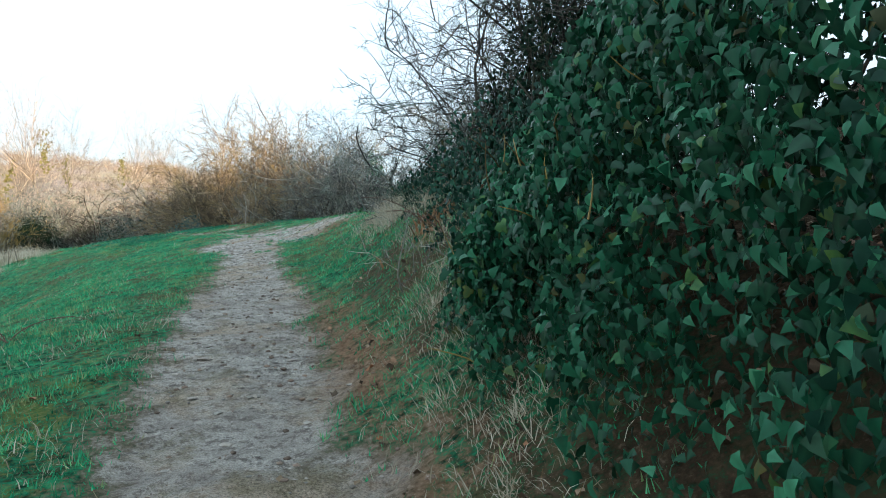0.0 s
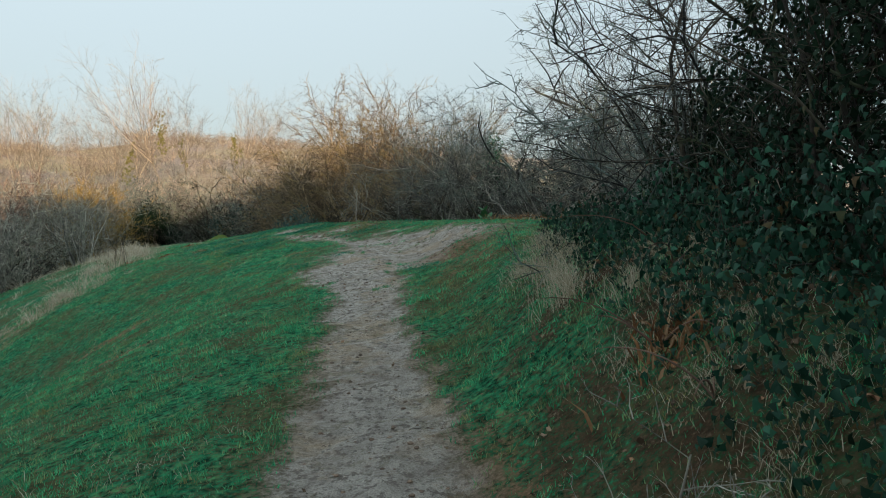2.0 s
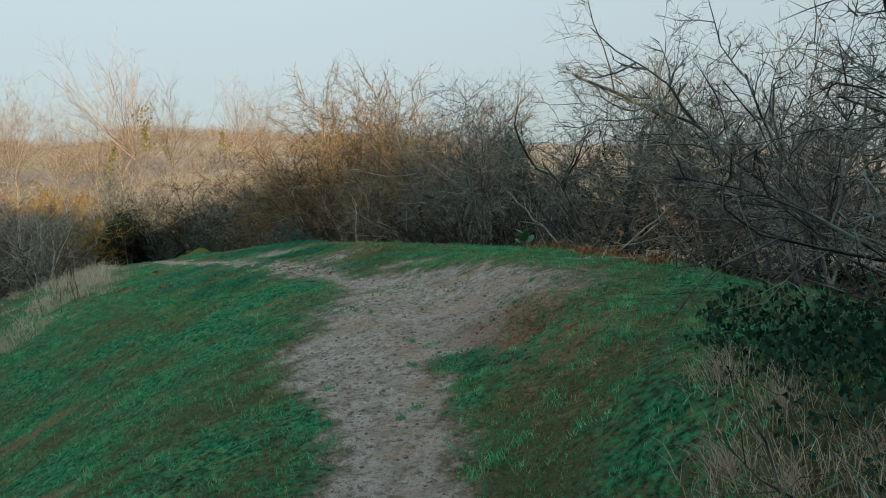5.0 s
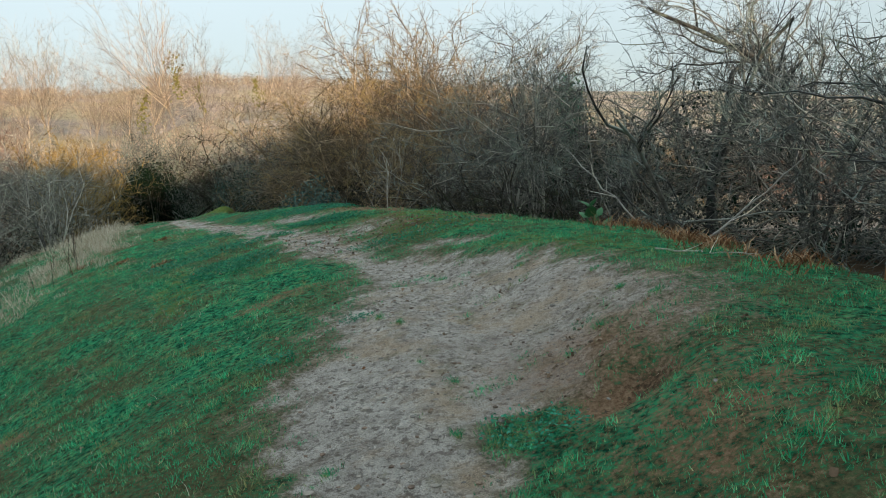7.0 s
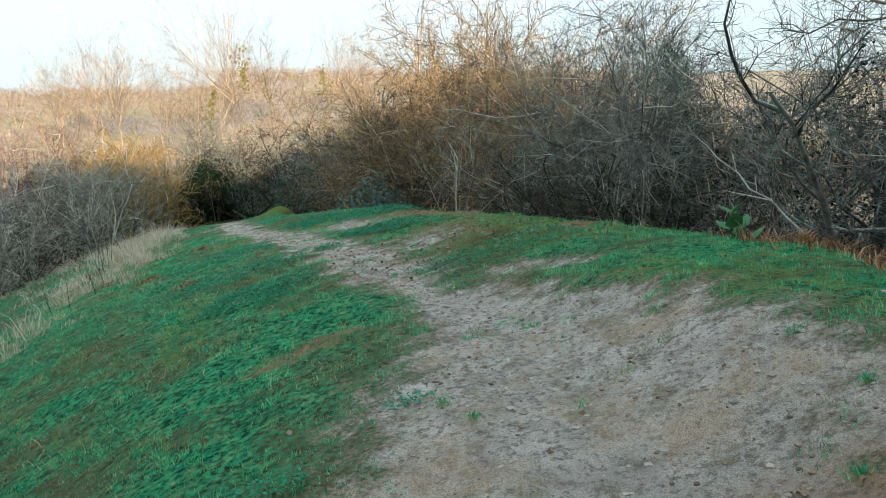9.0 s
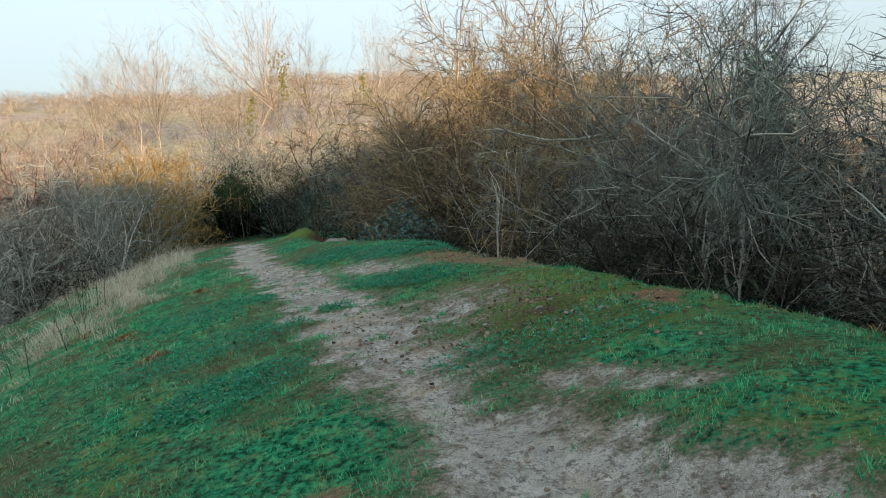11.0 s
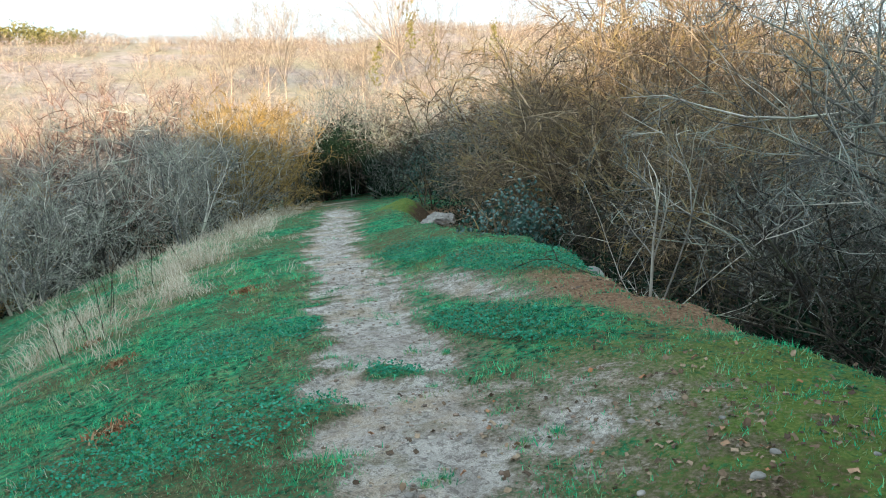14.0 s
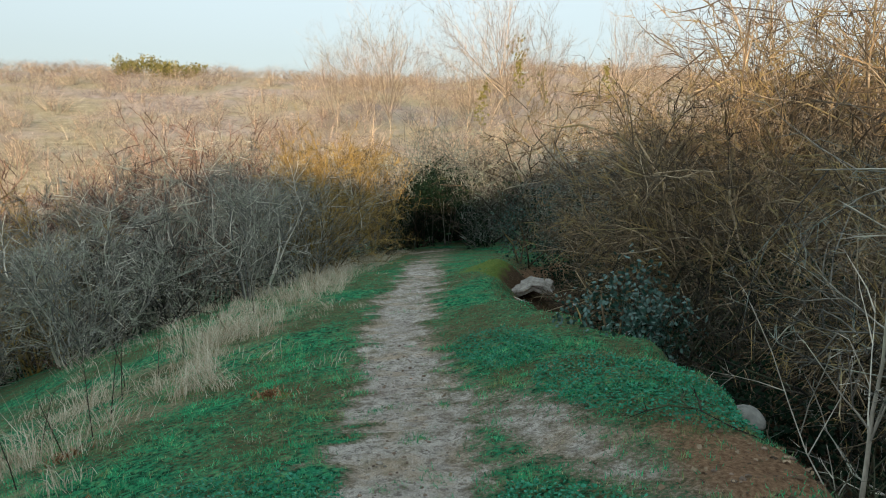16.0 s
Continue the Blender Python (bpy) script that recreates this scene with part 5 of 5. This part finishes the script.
def leafy(name, at, size, n, leaf, mat, seed, label, category, stems=5, lobes=7, column=False, shape=OVAL_SHAPE, faces=OVAL_FACES):
    """An evergreen bush: leaves gathered in uneven lobes round forking stems."""
    rng = np.random.default_rng(seed)
    x, y = at
    ob = thing(name, (x, y, ground_z(x, y) - 0.03), label, category)
    sx, sy, sz = size
    c = rng.normal(0, 0.45, (lobes, 3)) * np.array([sx, sy, 0.5 * sz]) + np.array([0, 0, 0.55 * sz])
    if column:
        c = np.stack([rng.normal(0, 0.2 * sx, lobes), rng.normal(0, 0.2 * sy, lobes), np.linspace(0.3, 0.95, lobes) * sz], 1)
    which = rng.integers(0, lobes, n)
    girth = np.array([sx, sy, 0.25 * sz if column else sz])
    way = unit(rng.normal(0, 1, (n, 3)))
    p = c[which] + way * rng.uniform(0.35, 1.0, (n, 1)) ** 0.5 * girth * 0.42 * (1 + 0.25 * np.sin(7 * way[:, :1] + 5 * way[:, 1:2]))
    ok = p[:, 2] > 0.02
    p, way = p[ok], way[ok]
    v, f = cards(rng, p, way + rng.normal(0, 0.5, p.shape), rng.uniform(0.6, 1.2, len(p)) * leaf, shape, faces, 0.5)
    part("foliage", mesh_of(name + "_leaves", v, [f], mat, True), ob, kind="stuff")
    base = np.zeros((stems, 3)) + rng.normal(0, 0.05, (stems, 3))
    pts = wander(rng, base, np.concatenate([rng.normal(0, 0.5, (stems, 2)), np.ones((stems, 1))], 1), np.full(stems, sz * 0.9), 6, 0.15, 0.05)
    v, q, t = tubes(pts, np.linspace(0.02, 0.006, 6)[None].repeat(stems, 0), 6, True)
    part("branchwork", mesh_of(name + "_stems", v, [q, t], BARK_BROWN, True), ob)
    return ob


leafy("holly_bush", (-7.6, 22.95), (0.7, 0.7, 0.95), 1400, 0.055, HOLLY, 81, "glossy blue-green holly bush at the edge of the hollow", "holly", lobes=9)
leafy("holly_bush", (-13.0, 30.6), (0.7, 0.7, 1.6), 1300, 0.05, HOLLY, 82, "dark glossy holly bush beside the path's dark mouth", "holly", lobes=9)
leafy("ivy_clump", (-2.0, 22.9), (0.75, 0.75, 3.3), 2600, 0.07, IVY, 83, "dark ivy clump climbing a dead trunk in the hedge", "ivy", lobes=9, column=True, shape=FLAT_SHAPE, faces=FLAT_FACES)
# leaf masses that close the gap, near-black to stand in for its shade
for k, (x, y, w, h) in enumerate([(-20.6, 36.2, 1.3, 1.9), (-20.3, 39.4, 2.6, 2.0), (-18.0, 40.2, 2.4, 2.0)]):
    leafy("evergreen_bush", (x, y), (w, w, h), 6000, 0.075, IVY_DARK, 90 + k, "evergreen thicket at the path's end, leaf colour darkened for the gap's shade", "bush", lobes=12, shape=FLAT_SHAPE, faces=FLAT_FACES)


def build_tunnel():
    """The thorn thicket that closes over the path's end: sides and roof of leaf and twig round a dark way through."""
    rng = np.random.default_rng(95)
    x0, y0 = -17.85, 33.6
    ob = thing("thorn_thicket", (x0, y0, ground_z(x0, y0)), "dark thorn thicket arching over the end of the path", "thicket")
    way, side = np.array([-0.50, 0.866]), np.array([0.866, 0.50])

    def placed(n, s0, s1, r0, r1, flat=1.0):
        s, a, r = rng.uniform(s0, s1, n), rng.uniform(-0.12, math.pi + 0.12, n), r0 + (r1 - r0) * rng.uniform(0, 1, n) ** 0.8
        r = r * (1 + 0.10 * np.sin(5 * a + 2 * s) + 0.06 * np.sin(11 * a - 3 * s))
        p = side[None] * (np.cos(a) * r)[:, None] + way[None] * s[:, None]
        z = lay(p[:, 0] + x0, p[:, 1] + y0)[0] - ground_z(x0, y0)
        return np.stack([p[:, 0], p[:, 1], z + np.maximum(np.sin(a), 0) * r * 2.15 * flat + rng.uniform(0, 0.35, n)], 1)

    # sides and roof in near-black leaves, the tunnel's shade put into the colour
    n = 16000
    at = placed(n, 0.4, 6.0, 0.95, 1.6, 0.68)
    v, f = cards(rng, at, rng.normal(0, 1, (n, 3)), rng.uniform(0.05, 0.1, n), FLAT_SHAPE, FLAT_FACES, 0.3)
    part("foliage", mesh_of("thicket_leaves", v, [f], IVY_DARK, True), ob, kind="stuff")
    # wall of near-black leaves added at the back to darken the mouth
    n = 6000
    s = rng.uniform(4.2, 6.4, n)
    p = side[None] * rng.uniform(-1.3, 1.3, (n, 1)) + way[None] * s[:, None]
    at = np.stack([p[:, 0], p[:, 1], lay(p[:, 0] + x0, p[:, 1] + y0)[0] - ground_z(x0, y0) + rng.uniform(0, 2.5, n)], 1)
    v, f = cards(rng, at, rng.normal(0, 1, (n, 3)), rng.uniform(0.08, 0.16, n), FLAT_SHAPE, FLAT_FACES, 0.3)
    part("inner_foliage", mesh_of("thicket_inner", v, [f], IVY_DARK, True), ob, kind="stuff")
    n = 1500
    at = placed(n, -0.5, 3.5, 0.98, 1.75, 0.85)
    pts = wander(rng, at, rng.normal(0, 0.7, (n, 3)) + np.array([0, -0.3, 0.8]), rng.uniform(0.5, 1.1, n), 6, 0.2, 0.03)
    pts = np.where((np.abs((pts[..., :2] @ side)[..., None]) < 0.85) & (pts[..., 2:] < 2.0), pts[:, :1], pts)
    v, q, t = tubes(pts, np.linspace(0.007, 0.003, 6)[None].repeat(n, 0), 3, True)
    part("twig_crown", mesh_of("thicket_twigs", v, [q, t], BARK_GREY), ob, kind="stuff")
    n = 12
    s = rng.uniform(1.2, 5.0, n)
    p = side[None] * rng.uniform(-0.9, 0.9, (n, 1)) + way[None] * s[:, None]
    base = np.stack([p[:, 0], p[:, 1], lay(p[:, 0] + x0, p[:, 1] + y0)[0] - ground_z(x0, y0) - 0.05], 1)
    pts = wander(rng, base, rng.normal(0, 0.12, (n, 3)) + np.array([0, 0, 1.0]), rng.uniform(1.6, 2.6, n), 6, 0.06, 0.0)
    v, q, t = tubes(pts, np.linspace(0.016, 0.008, 6)[None].repeat(n, 0), 5, True)
    part("branchwork", mesh_of("thicket_stems", v, [q, t], BARK_GREY, True), ob, kind="stuff")


build_tunnel()
for k, (x, y, w) in enumerate([(-93.0, 80.5, 1.7), (-95.5, 77.5, 2.2), (-97.5, 75.0, 1.6)]):
    leafy("round_tree", (x, y), (1.5 * w, 1.5 * w, 2.0), 1200, 0.3, MOSSY, 97 + k, "small round green tree on the hill's crest", "tree", lobes=10, shape=FLAT_SHAPE, faces=FLAT_FACES)


def build_scrub():
    """Leafless scrub beyond the hedge: brushy bushes of fine rods, many to a mesh."""
    rng = np.random.default_rng(61)

    def brush(seed, rods, shoots):
        """One bush of unit height: rods fan up from the stool, shoots fork off their upper parts. Base, tip and girth of each."""
        r = np.random.default_rng(seed)
        a, o = r.uniform(0, 6.28, rods), r.uniform(0, 1, rods) ** 0.6
        base = np.stack([np.cos(a) * o * 0.18, np.sin(a) * o * 0.18, np.zeros(rods)], 1)
        tip = base + np.stack([np.cos(a) * o * 0.42, np.sin(a) * o * 0.42, (1 - 0.45 * o ** 2) * r.uniform(0.65, 1.0, rods)], 1)
        k = np.repeat(np.arange(rods), shoots)
        f = r.uniform(0.25, 0.95, len(k))[:, None]
        sb = base[k] * (1 - f) + tip[k] * f
        b = r.uniform(0, 6.28, len(k))
        st = sb + np.stack([np.cos(b) * 0.6, np.sin(b) * 0.6, r.uniform(0.2, 0.9, len(k))], 1) * r.uniform(0.12, 0.34, len(k))[:, None]
        return np.concatenate([base, sb]), np.concatenate([tip, st]), np.concatenate([np.full(rods, 1.2), np.full(len(k), 0.85)])

    kinds = [brush(k, 20, 9) for k in range(9)]
    for name, mat, n, x0, x1, y0, y1, side, words in (
            ("scrub", BARK_SCRUB, 850, 0, 0, 0, 0, "left", "pinkish leafless scrub covering the far hillside"),
            ("scrub", BARK_FAR, 680, 0, 0, 0, 0, "left", "yellowish leafless scrub covering the far hillside"),
            ("bramble_scrub", BARK_RED, 190, 2.5, 22, 12, 45, "right", "brown leafless scrub in the sunlit field beyond the hedge"),
            ("scrub", BARK_BROWN, 220, -24, 4, 32, 70, "ahead", "brown leafless scrub behind the hedge")):
        u = rng.uniform(0, 1, n) ** 1.5
        if side == "left":
            dist, a = 23 + 132 * u ** 0.75, radians(90) + rng.uniform(radians(2), radians(88), n)
            x, y = -3 + np.cos(a) * dist, 14 + np.sin(a) * dist
        else:
            x, y = rng.uniform(x0, x1, n), y0 + (y1 - y0) * u
            dist = np.hypot(x + 3, y - 14)
        z, d, ly, masks = lay(x, y)
        ok = (np.abs(d) > (5.0 if side == "left" else 3.2)) & ~((np.hypot(x + 19, y - 35) < 4.5))
        x, y, z, dist = x[ok], y[ok], z[ok], dist[ok]
        verts = []
        for k in range(len(x)):
            base, tip, girth = kinds[k % 9]
            m = len(base)
            high = rng.uniform(1.9, 3.2) * float(np.interp(dist[k], [23, 45, 80, 155], [1.0, 0.95, 0.8, 0.7]))
            wide = rng.uniform(2.2, 3.8) * (1 + 0.008 * max(dist[k] - 30, 0))
            a, b = rng.uniform(0, 6.28), rng.uniform(0, 6.28, m)
            turn = np.array([[math.cos(a) * wide, math.sin(a) * wide, 0], [-math.sin(a) * wide, math.cos(a) * wide, 0], [0, 0, high]])
            g = girth * (0.0042 + 0.00015 * dist[k])
            half = np.stack([np.cos(b) * g, np.sin(b) * g, np.zeros(m)], 1)
            root, end = base @ turn, tip @ turn
            verts.append((np.stack([root - half, root + half, end], 1) + np.array([x[k], y[k], z[k] - 0.1])).reshape(-1, 3))
        v = np.concatenate(verts)
        tagged(new(name, mesh_of(name, v, [np.arange(len(v)).reshape(-1, 3)], mat)), words, "scrub", kind="stuff")


build_scrub()


def stone(x, y, size, seed, flat=0.6, mat=STONE, label="pale weathered stone half sunk in the ground", name="stone"):
    rng = np.random.default_rng(seed)
    v, f = lump(rng, 0.3, flat, 2 if size < 0.12 else 3)
    ob = new(name, mesh_of(name, v * size, [f], mat, True))
    ob.location = (x, y, ground_z(x, y) + 0.02 * size * flat)
    ob.rotation_euler = (0, 0, rng.uniform(0, 6))
    return tagged(ob, label, "stone", "stones")


for k, (x, y, s) in enumerate([(-5.95, 21.2, 0.26), (-5.6, 21.5, 0.22), (-5.3, 21.1, 0.2), (-5.47, 19.43, 0.07), (-8.24, 19.4, 0.05), (-1.2, 10.6, 0.06), (-1.66, 11.0, 0.05), (-3.97, 13.56, 0.06), (-2.78, 12.34, 0.05),
                               (-4.6, 17.49, 0.08), (-3.95, 17.2, 0.1), (-2.2, 10.9, 0.08), (-0.87, 4.47, 0.045), (-1.65, 9.33, 0.05), (-7.1, 12.2, 0.06), (-4.7, 17.0, 0.06), (-5.1, 18.2, 0.05), (-4.4, 16.9, 0.09), (-4.0, 17.0, 0.11), (-3.8, 16.5, 0.08), (-4.6, 16.6, 0.07), (-3.5, 16.8, 0.1), (-4.9, 17.5, 0.09), (-4.2, 17.5, 0.07), (-3.6, 17.3, 0.07), (-5.3, 17.2, 0.08), (-4.3, 16.3, 0.06), (-3.2, 13.9, 0.09), (-2.9, 13.2, 0.07), (-2.4, 13.6, 0.1), (-3.3, 12.6, 0.06), (-2.0, 12.6, 0.08), (-5.0, 19.9, 0.07), (-4.9, 19.5, 0.06), (-5.3, 20.0, 0.06)]):
    stone(x, y, s if s > 0.12 else 0.5 * s, 200 + k, 0.6, ROCK if s > 0.12 else STONE, "dark grey rock lying at the broken edge" if s > 0.12 else "pale weathered stone half sunk in the ground")


def build_slab():
    bm = bmesh.new()
    bmesh.ops.create_cube(bm, size=1.0)
    bmesh.ops.scale(bm, vec=(0.95, 0.55, 0.12), verts=bm.verts)
    bmesh.ops.subdivide_edges(bm, edges=bm.edges, cuts=5, use_grid_fill=True)
    rng = np.random.default_rng(5)
    for v in bm.verts:
        v.co += Vector(rng.normal(0, 0.02, 3)) + Vector((0.03 * math.sin(v.co.y * 17), 0.04 * math.sin(v.co.x * 11), 0.03 * math.sin(v.co.x * 9)))
    bmesh.ops.bevel(bm, geom=[e for e in bm.edges if e.calc_face_angle(0) > 0.8], offset=0.015, segments=1, affect="EDGES")
    me = bpy.data.meshes.new("slab")
    bm.to_mesh(me)
    bm.free()
    me.materials.append(STONE)
    ob = new("stone_slab", me)
    ob.location = (-11.15, 27.3, ground_z(-11.15, 27.3) + 0.05)
    ob.rotation_euler = (radians(8), radians(-6), radians(25))
    tagged(ob, "pale broken stone slab lying over the mossy hollow", "slab")


build_slab()


def tuft_thing(name, x, y, n, spread, high, mat, label, category, group, seed, lean=(0.3, 0.95)):
    rng = np.random.default_rng(seed)
    r, a = rng.normal(0, spread, n), rng.uniform(0, 6.28, n)
    px, py = x + r * np.cos(a), y + r * np.sin(a)
    at = np.stack([px - x, py - y, lay(px, py)[0] - ground_z(x, y)], 1)
    ob = new(name, blades(rng, at, rng.uniform(0.3, 1.0, n) * high, rng.uniform(0.003, 0.010, n), rng.uniform(*lean, n), mat, name, 2))
    ob.location = (x, y, ground_z(x, y))
    return tagged(ob, label, category, group, kind="stuff")


for k, (x, y, h) in enumerate([(-1.75, 16.3, 0.22), (-1.5, 15.9, 0.3), (-1.25, 15.5, 0.3), (-1.05, 15.1, 0.3), (-0.95, 14.6, 0.28), (-0.85, 14.2, 0.26), (-0.7, 13.7, 0.26), (-1.3, 15.9, 0.3), (-0.55, 13.2, 0.24), (-0.8, 15.0, 0.32), (-0.3, 12.7, 0.25), (-0.5, 14.2, 0.35)]):
    tuft_thing("bracken", x, y, 90 + 60 * (k * 7 % 4), 0.12 + 0.03 * (k * 5 % 4), h * (0.45 + 0.15 * (k * 3 % 4)), BRACKEN, "collapsed rust-brown dead bracken at the hedge foot", "bracken", "bracken along the hedge", 300 + k, (0.55, 0.99))
for k, (x, y) in enumerate([(-9.4, 20.15), (-9.0, 18.2), (-10.3, 18.9), (-7.6, 17.0)]):
    tuft_thing("rusty_tuft", x, y, 200, 0.1, 0.1, BRACKEN, "small rust-coloured tuft in the turf", "grass tuft", "rusty tufts", 330 + k, (0.6, 0.99))

# orange blades added where a sun fleck falls on the bank
tuft_thing("dead_fern", -0.07, 5.15, 150, 0.13, 0.2, BRACKEN, "rust-orange blades standing in for a sun fleck on the bank's twigs", "fern", "", 340, (0.5, 0.99))


def build_dock():
    ob = thing("dock_plant", (-1.65, 16.05, ground_z(-1.65, 16.05)), "broad-leaved green dock plant at the hedge foot", "plant")
    leaf = leaf_mesh("dock_leaf", OVAL_SHAPE, OVAL_FACES, DOCK, 0.8, False)
    rng = np.random.default_rng(7)
    for k in range(8):
        lf = part("leaf", leaf, ob)
        lf.matrix_local = pose(rng.normal(0, 0.05), rng.normal(0, 0.05), 0.05 + 0.12 * (k % 3), 35 + rng.uniform(-15, 25), 0, k * 47) @ Matrix.Scale(rng.uniform(0.16, 0.24), 4)
    pts = wander(rng, np.zeros((8, 3)), np.concatenate([rng.normal(0, 0.3, (8, 2)), np.ones((8, 1))], 1), np.full(8, 0.3), 4, 0.1, 0)
    v, q, t = tubes(pts, np.linspace(0.006, 0.003, 4)[None].repeat(8, 0), 5, True)
    part("stalk", mesh_of("dock_stalks", v, [q, t], DOCK, True), ob, kind="stuff")


build_dock()


def fallen(x0, x1, r, label, seed, name="fallen_branch"):
    """A bare bough from one place to another, with a few snapped side twigs."""
    rng = np.random.default_rng(seed)
    a, b = np.array(x0), np.array(x1)
    t = np.linspace(0, 1, 9)[:, None]
    pts = (a * (1 - t) + b * t + rng.normal(0, 0.02, (9, 3)) * np.linalg.norm(b - a) * np.sin(np.pi * t))[None] - a
    main = tubes(pts, np.linspace(r, r * 0.4, 9)[None], 6, True)
    side = branching(rng, pts, 5, 0.7, 0.25, 4, 0.12, 0.0)[0]
    rest = tubes(side, np.linspace(r * 0.4, r * 0.15, 4)[None].repeat(len(side), 0), 4, True)
    ob = thing(name, a.tolist(), label, "branch")
    part("bough", mesh_of(name, main[0], [main[1], main[2]], BARK_PALE, True), ob)
    part("side_twigs", mesh_of(name + "_twigs", rest[0], [rest[1], rest[2]], BARK_PALE), ob, kind="stuff")


def on_ground(x, y, up=0.0):
    return (x, y, ground_z(x, y) + up)


fallen(on_ground(-1.1, 15.5, 0), (-2.0, 16.6, 3.05), 0.011, "pale leaning dead bough at the hedge foot", 1)
fallen(on_ground(-0.75, 14.9, 0), (0.5, 15.6, 2.9), 0.015, "grey leaning bough at the hedge foot", 2)
fallen(on_ground(-1.2, 13.6, 0.02), on_ground(-0.5, 12.9, 0.05), 0.008, "thin pale stick lying on the grass", 3)
fallen(on_ground(-4.5, 20.4, 0.1), (-5.6, 22.0, 1.7), 0.012, "pale dead branch lying across the hollow", 4)
fallen(on_ground(-9.2, 24.2, 0.03), on_ground(-9.9, 24.9, 0.03), 0.012, "thin brown stick lying by the hollow", 6)
fallen(on_ground(-16.3, 22.2, 0.3), on_ground(-17.6, 22.9, 1.1), 0.02, "lichened crooked branch low in the thicket", 8)


def dead_stalk(x, y, high, seed):
    rng = np.random.default_rng(seed)
    pts = wander(rng, np.zeros((1, 3)), np.array([[rng.normal(0, 0.15), rng.normal(0, 0.15), 1.0]]), np.array([high]), 6, 0.06, 0)
    v0 = tubes(pts, np.linspace(0.005, 0.002, 6)[None], 5, True)
    side = branching(rng, pts, 9, 0.6, 0.22, 3, 0.1, 0.03, 0.3)[0]
    v1 = tubes(side, np.linspace(0.0025, 0.0015, 3)[None].repeat(len(side), 0), 3, True)
    ob = thing("dead_stalk", on_ground(x, y), "thin dark dead weed stalk standing in bleached grass", "weed stalk", "dead stalks")
    part("stalk", mesh_of("stalk", v0[0], [v0[1], v0[2]], BARK_DARK), ob)
    part("seed_twigs", mesh_of("stalk_twigs", v1[0], [v1[1], v1[2]], BARK_BROWN), ob, kind="stuff")


for k, (x, y, h) in enumerate([(-10.3, 18.9, 0.6), (-10.6, 19.3, 0.7), (-10.1, 18.45, 0.5), (-11.0, 19.7, 0.7), (-11.6, 20.6, 0.65), (-10.9, 19.0, 0.6), (-12.0, 21.2, 0.75), (-11.3, 20.0, 0.8), (-12.5, 22.2, 0.7), (-11.9, 20.4, 0.6), (-13.4, 23.4, 0.8), (-9.9, 17.7, 0.55), (-10.4, 17.9, 0.6), (-13.0, 22.2, 0.7)]):
    dead_stalk(x, y, h, 400 + k)


def bramble(x, y, seed, n=3, reach=0.7):
    rng = np.random.default_rng(seed)
    a = rng.uniform(0, 6.28, n)
    pts = wander(rng, np.zeros((n, 3)), np.stack([np.cos(a), np.sin(a), np.full(n, 1.1)], 1), rng.uniform(0.7, 1.2, n) * reach, 8, 0.05, -0.17)
    ob = thing("bramble", on_ground(x, y), "thin dark arching bramble canes in the grass", "bramble", "brambles")
    for k in range(n):
        v = tubes(pts[k:k + 1], np.linspace(0.0045, 0.002, 8)[None], 5, True)
        part("cane", mesh_of("cane", v[0], [v[1], v[2]], BARK_RED, True), ob)


bramble(-2.75, 4.9, 501, 4, 0.6)
bramble(-0.1, 5.2, 502, 4, 0.5)
bramble(0.0, 4.6, 503, 3, 0.5)
bramble(0.1, 6.1, 504, 4, 0.7)
bramble(-16.2, 22.0, 505, 5, 1.2)


def build_stray_tufts():
    """Small rosettes and tufts of grass that hold out on the trodden ground."""
    rng = np.random.default_rng(77)
    n = 900
    x, y, z, d, ly, masks = scatter(rng, n, -8.5, -0.8, 9.5, 21.0)
    near_edge = np.clip(1.3 - masks["bare"], 0.15, 1)
    ok = (masks["bare"] > 0.55) & (rng.uniform(0, 1, n) < near_edge * (0.35 + 0.65 * (ripple(x, y, 2.2, 78) > 0.1)))
    for k, (tx, ty) in enumerate(np.stack([x, y], 1)[ok][:110]):
        m, wide = int(rng.integers(40, 130)), rng.uniform(0.02, 0.07)
        r, a = rng.normal(0, wide, m), rng.uniform(0, 6.28, m)
        px, py = tx + r * np.cos(a), ty + r * np.sin(a)
        base = ground_z(tx, ty)
        me = blades(rng, np.stack([px - tx, py - ty, lay(px, py)[0] - base], 1), rng.uniform(0.02, 0.055, m), rng.uniform(0.0022, 0.0045, m), rng.uniform(0.3, 0.95, m), TURF, "stray_tuft")
        ob = new("grass_tuft", me)
        ob.location = (tx, ty, base)
        tagged(ob, "small green grass tuft on the trodden bare ground", "grass tuft", "stray tufts", kind="stuff")


build_stray_tufts()
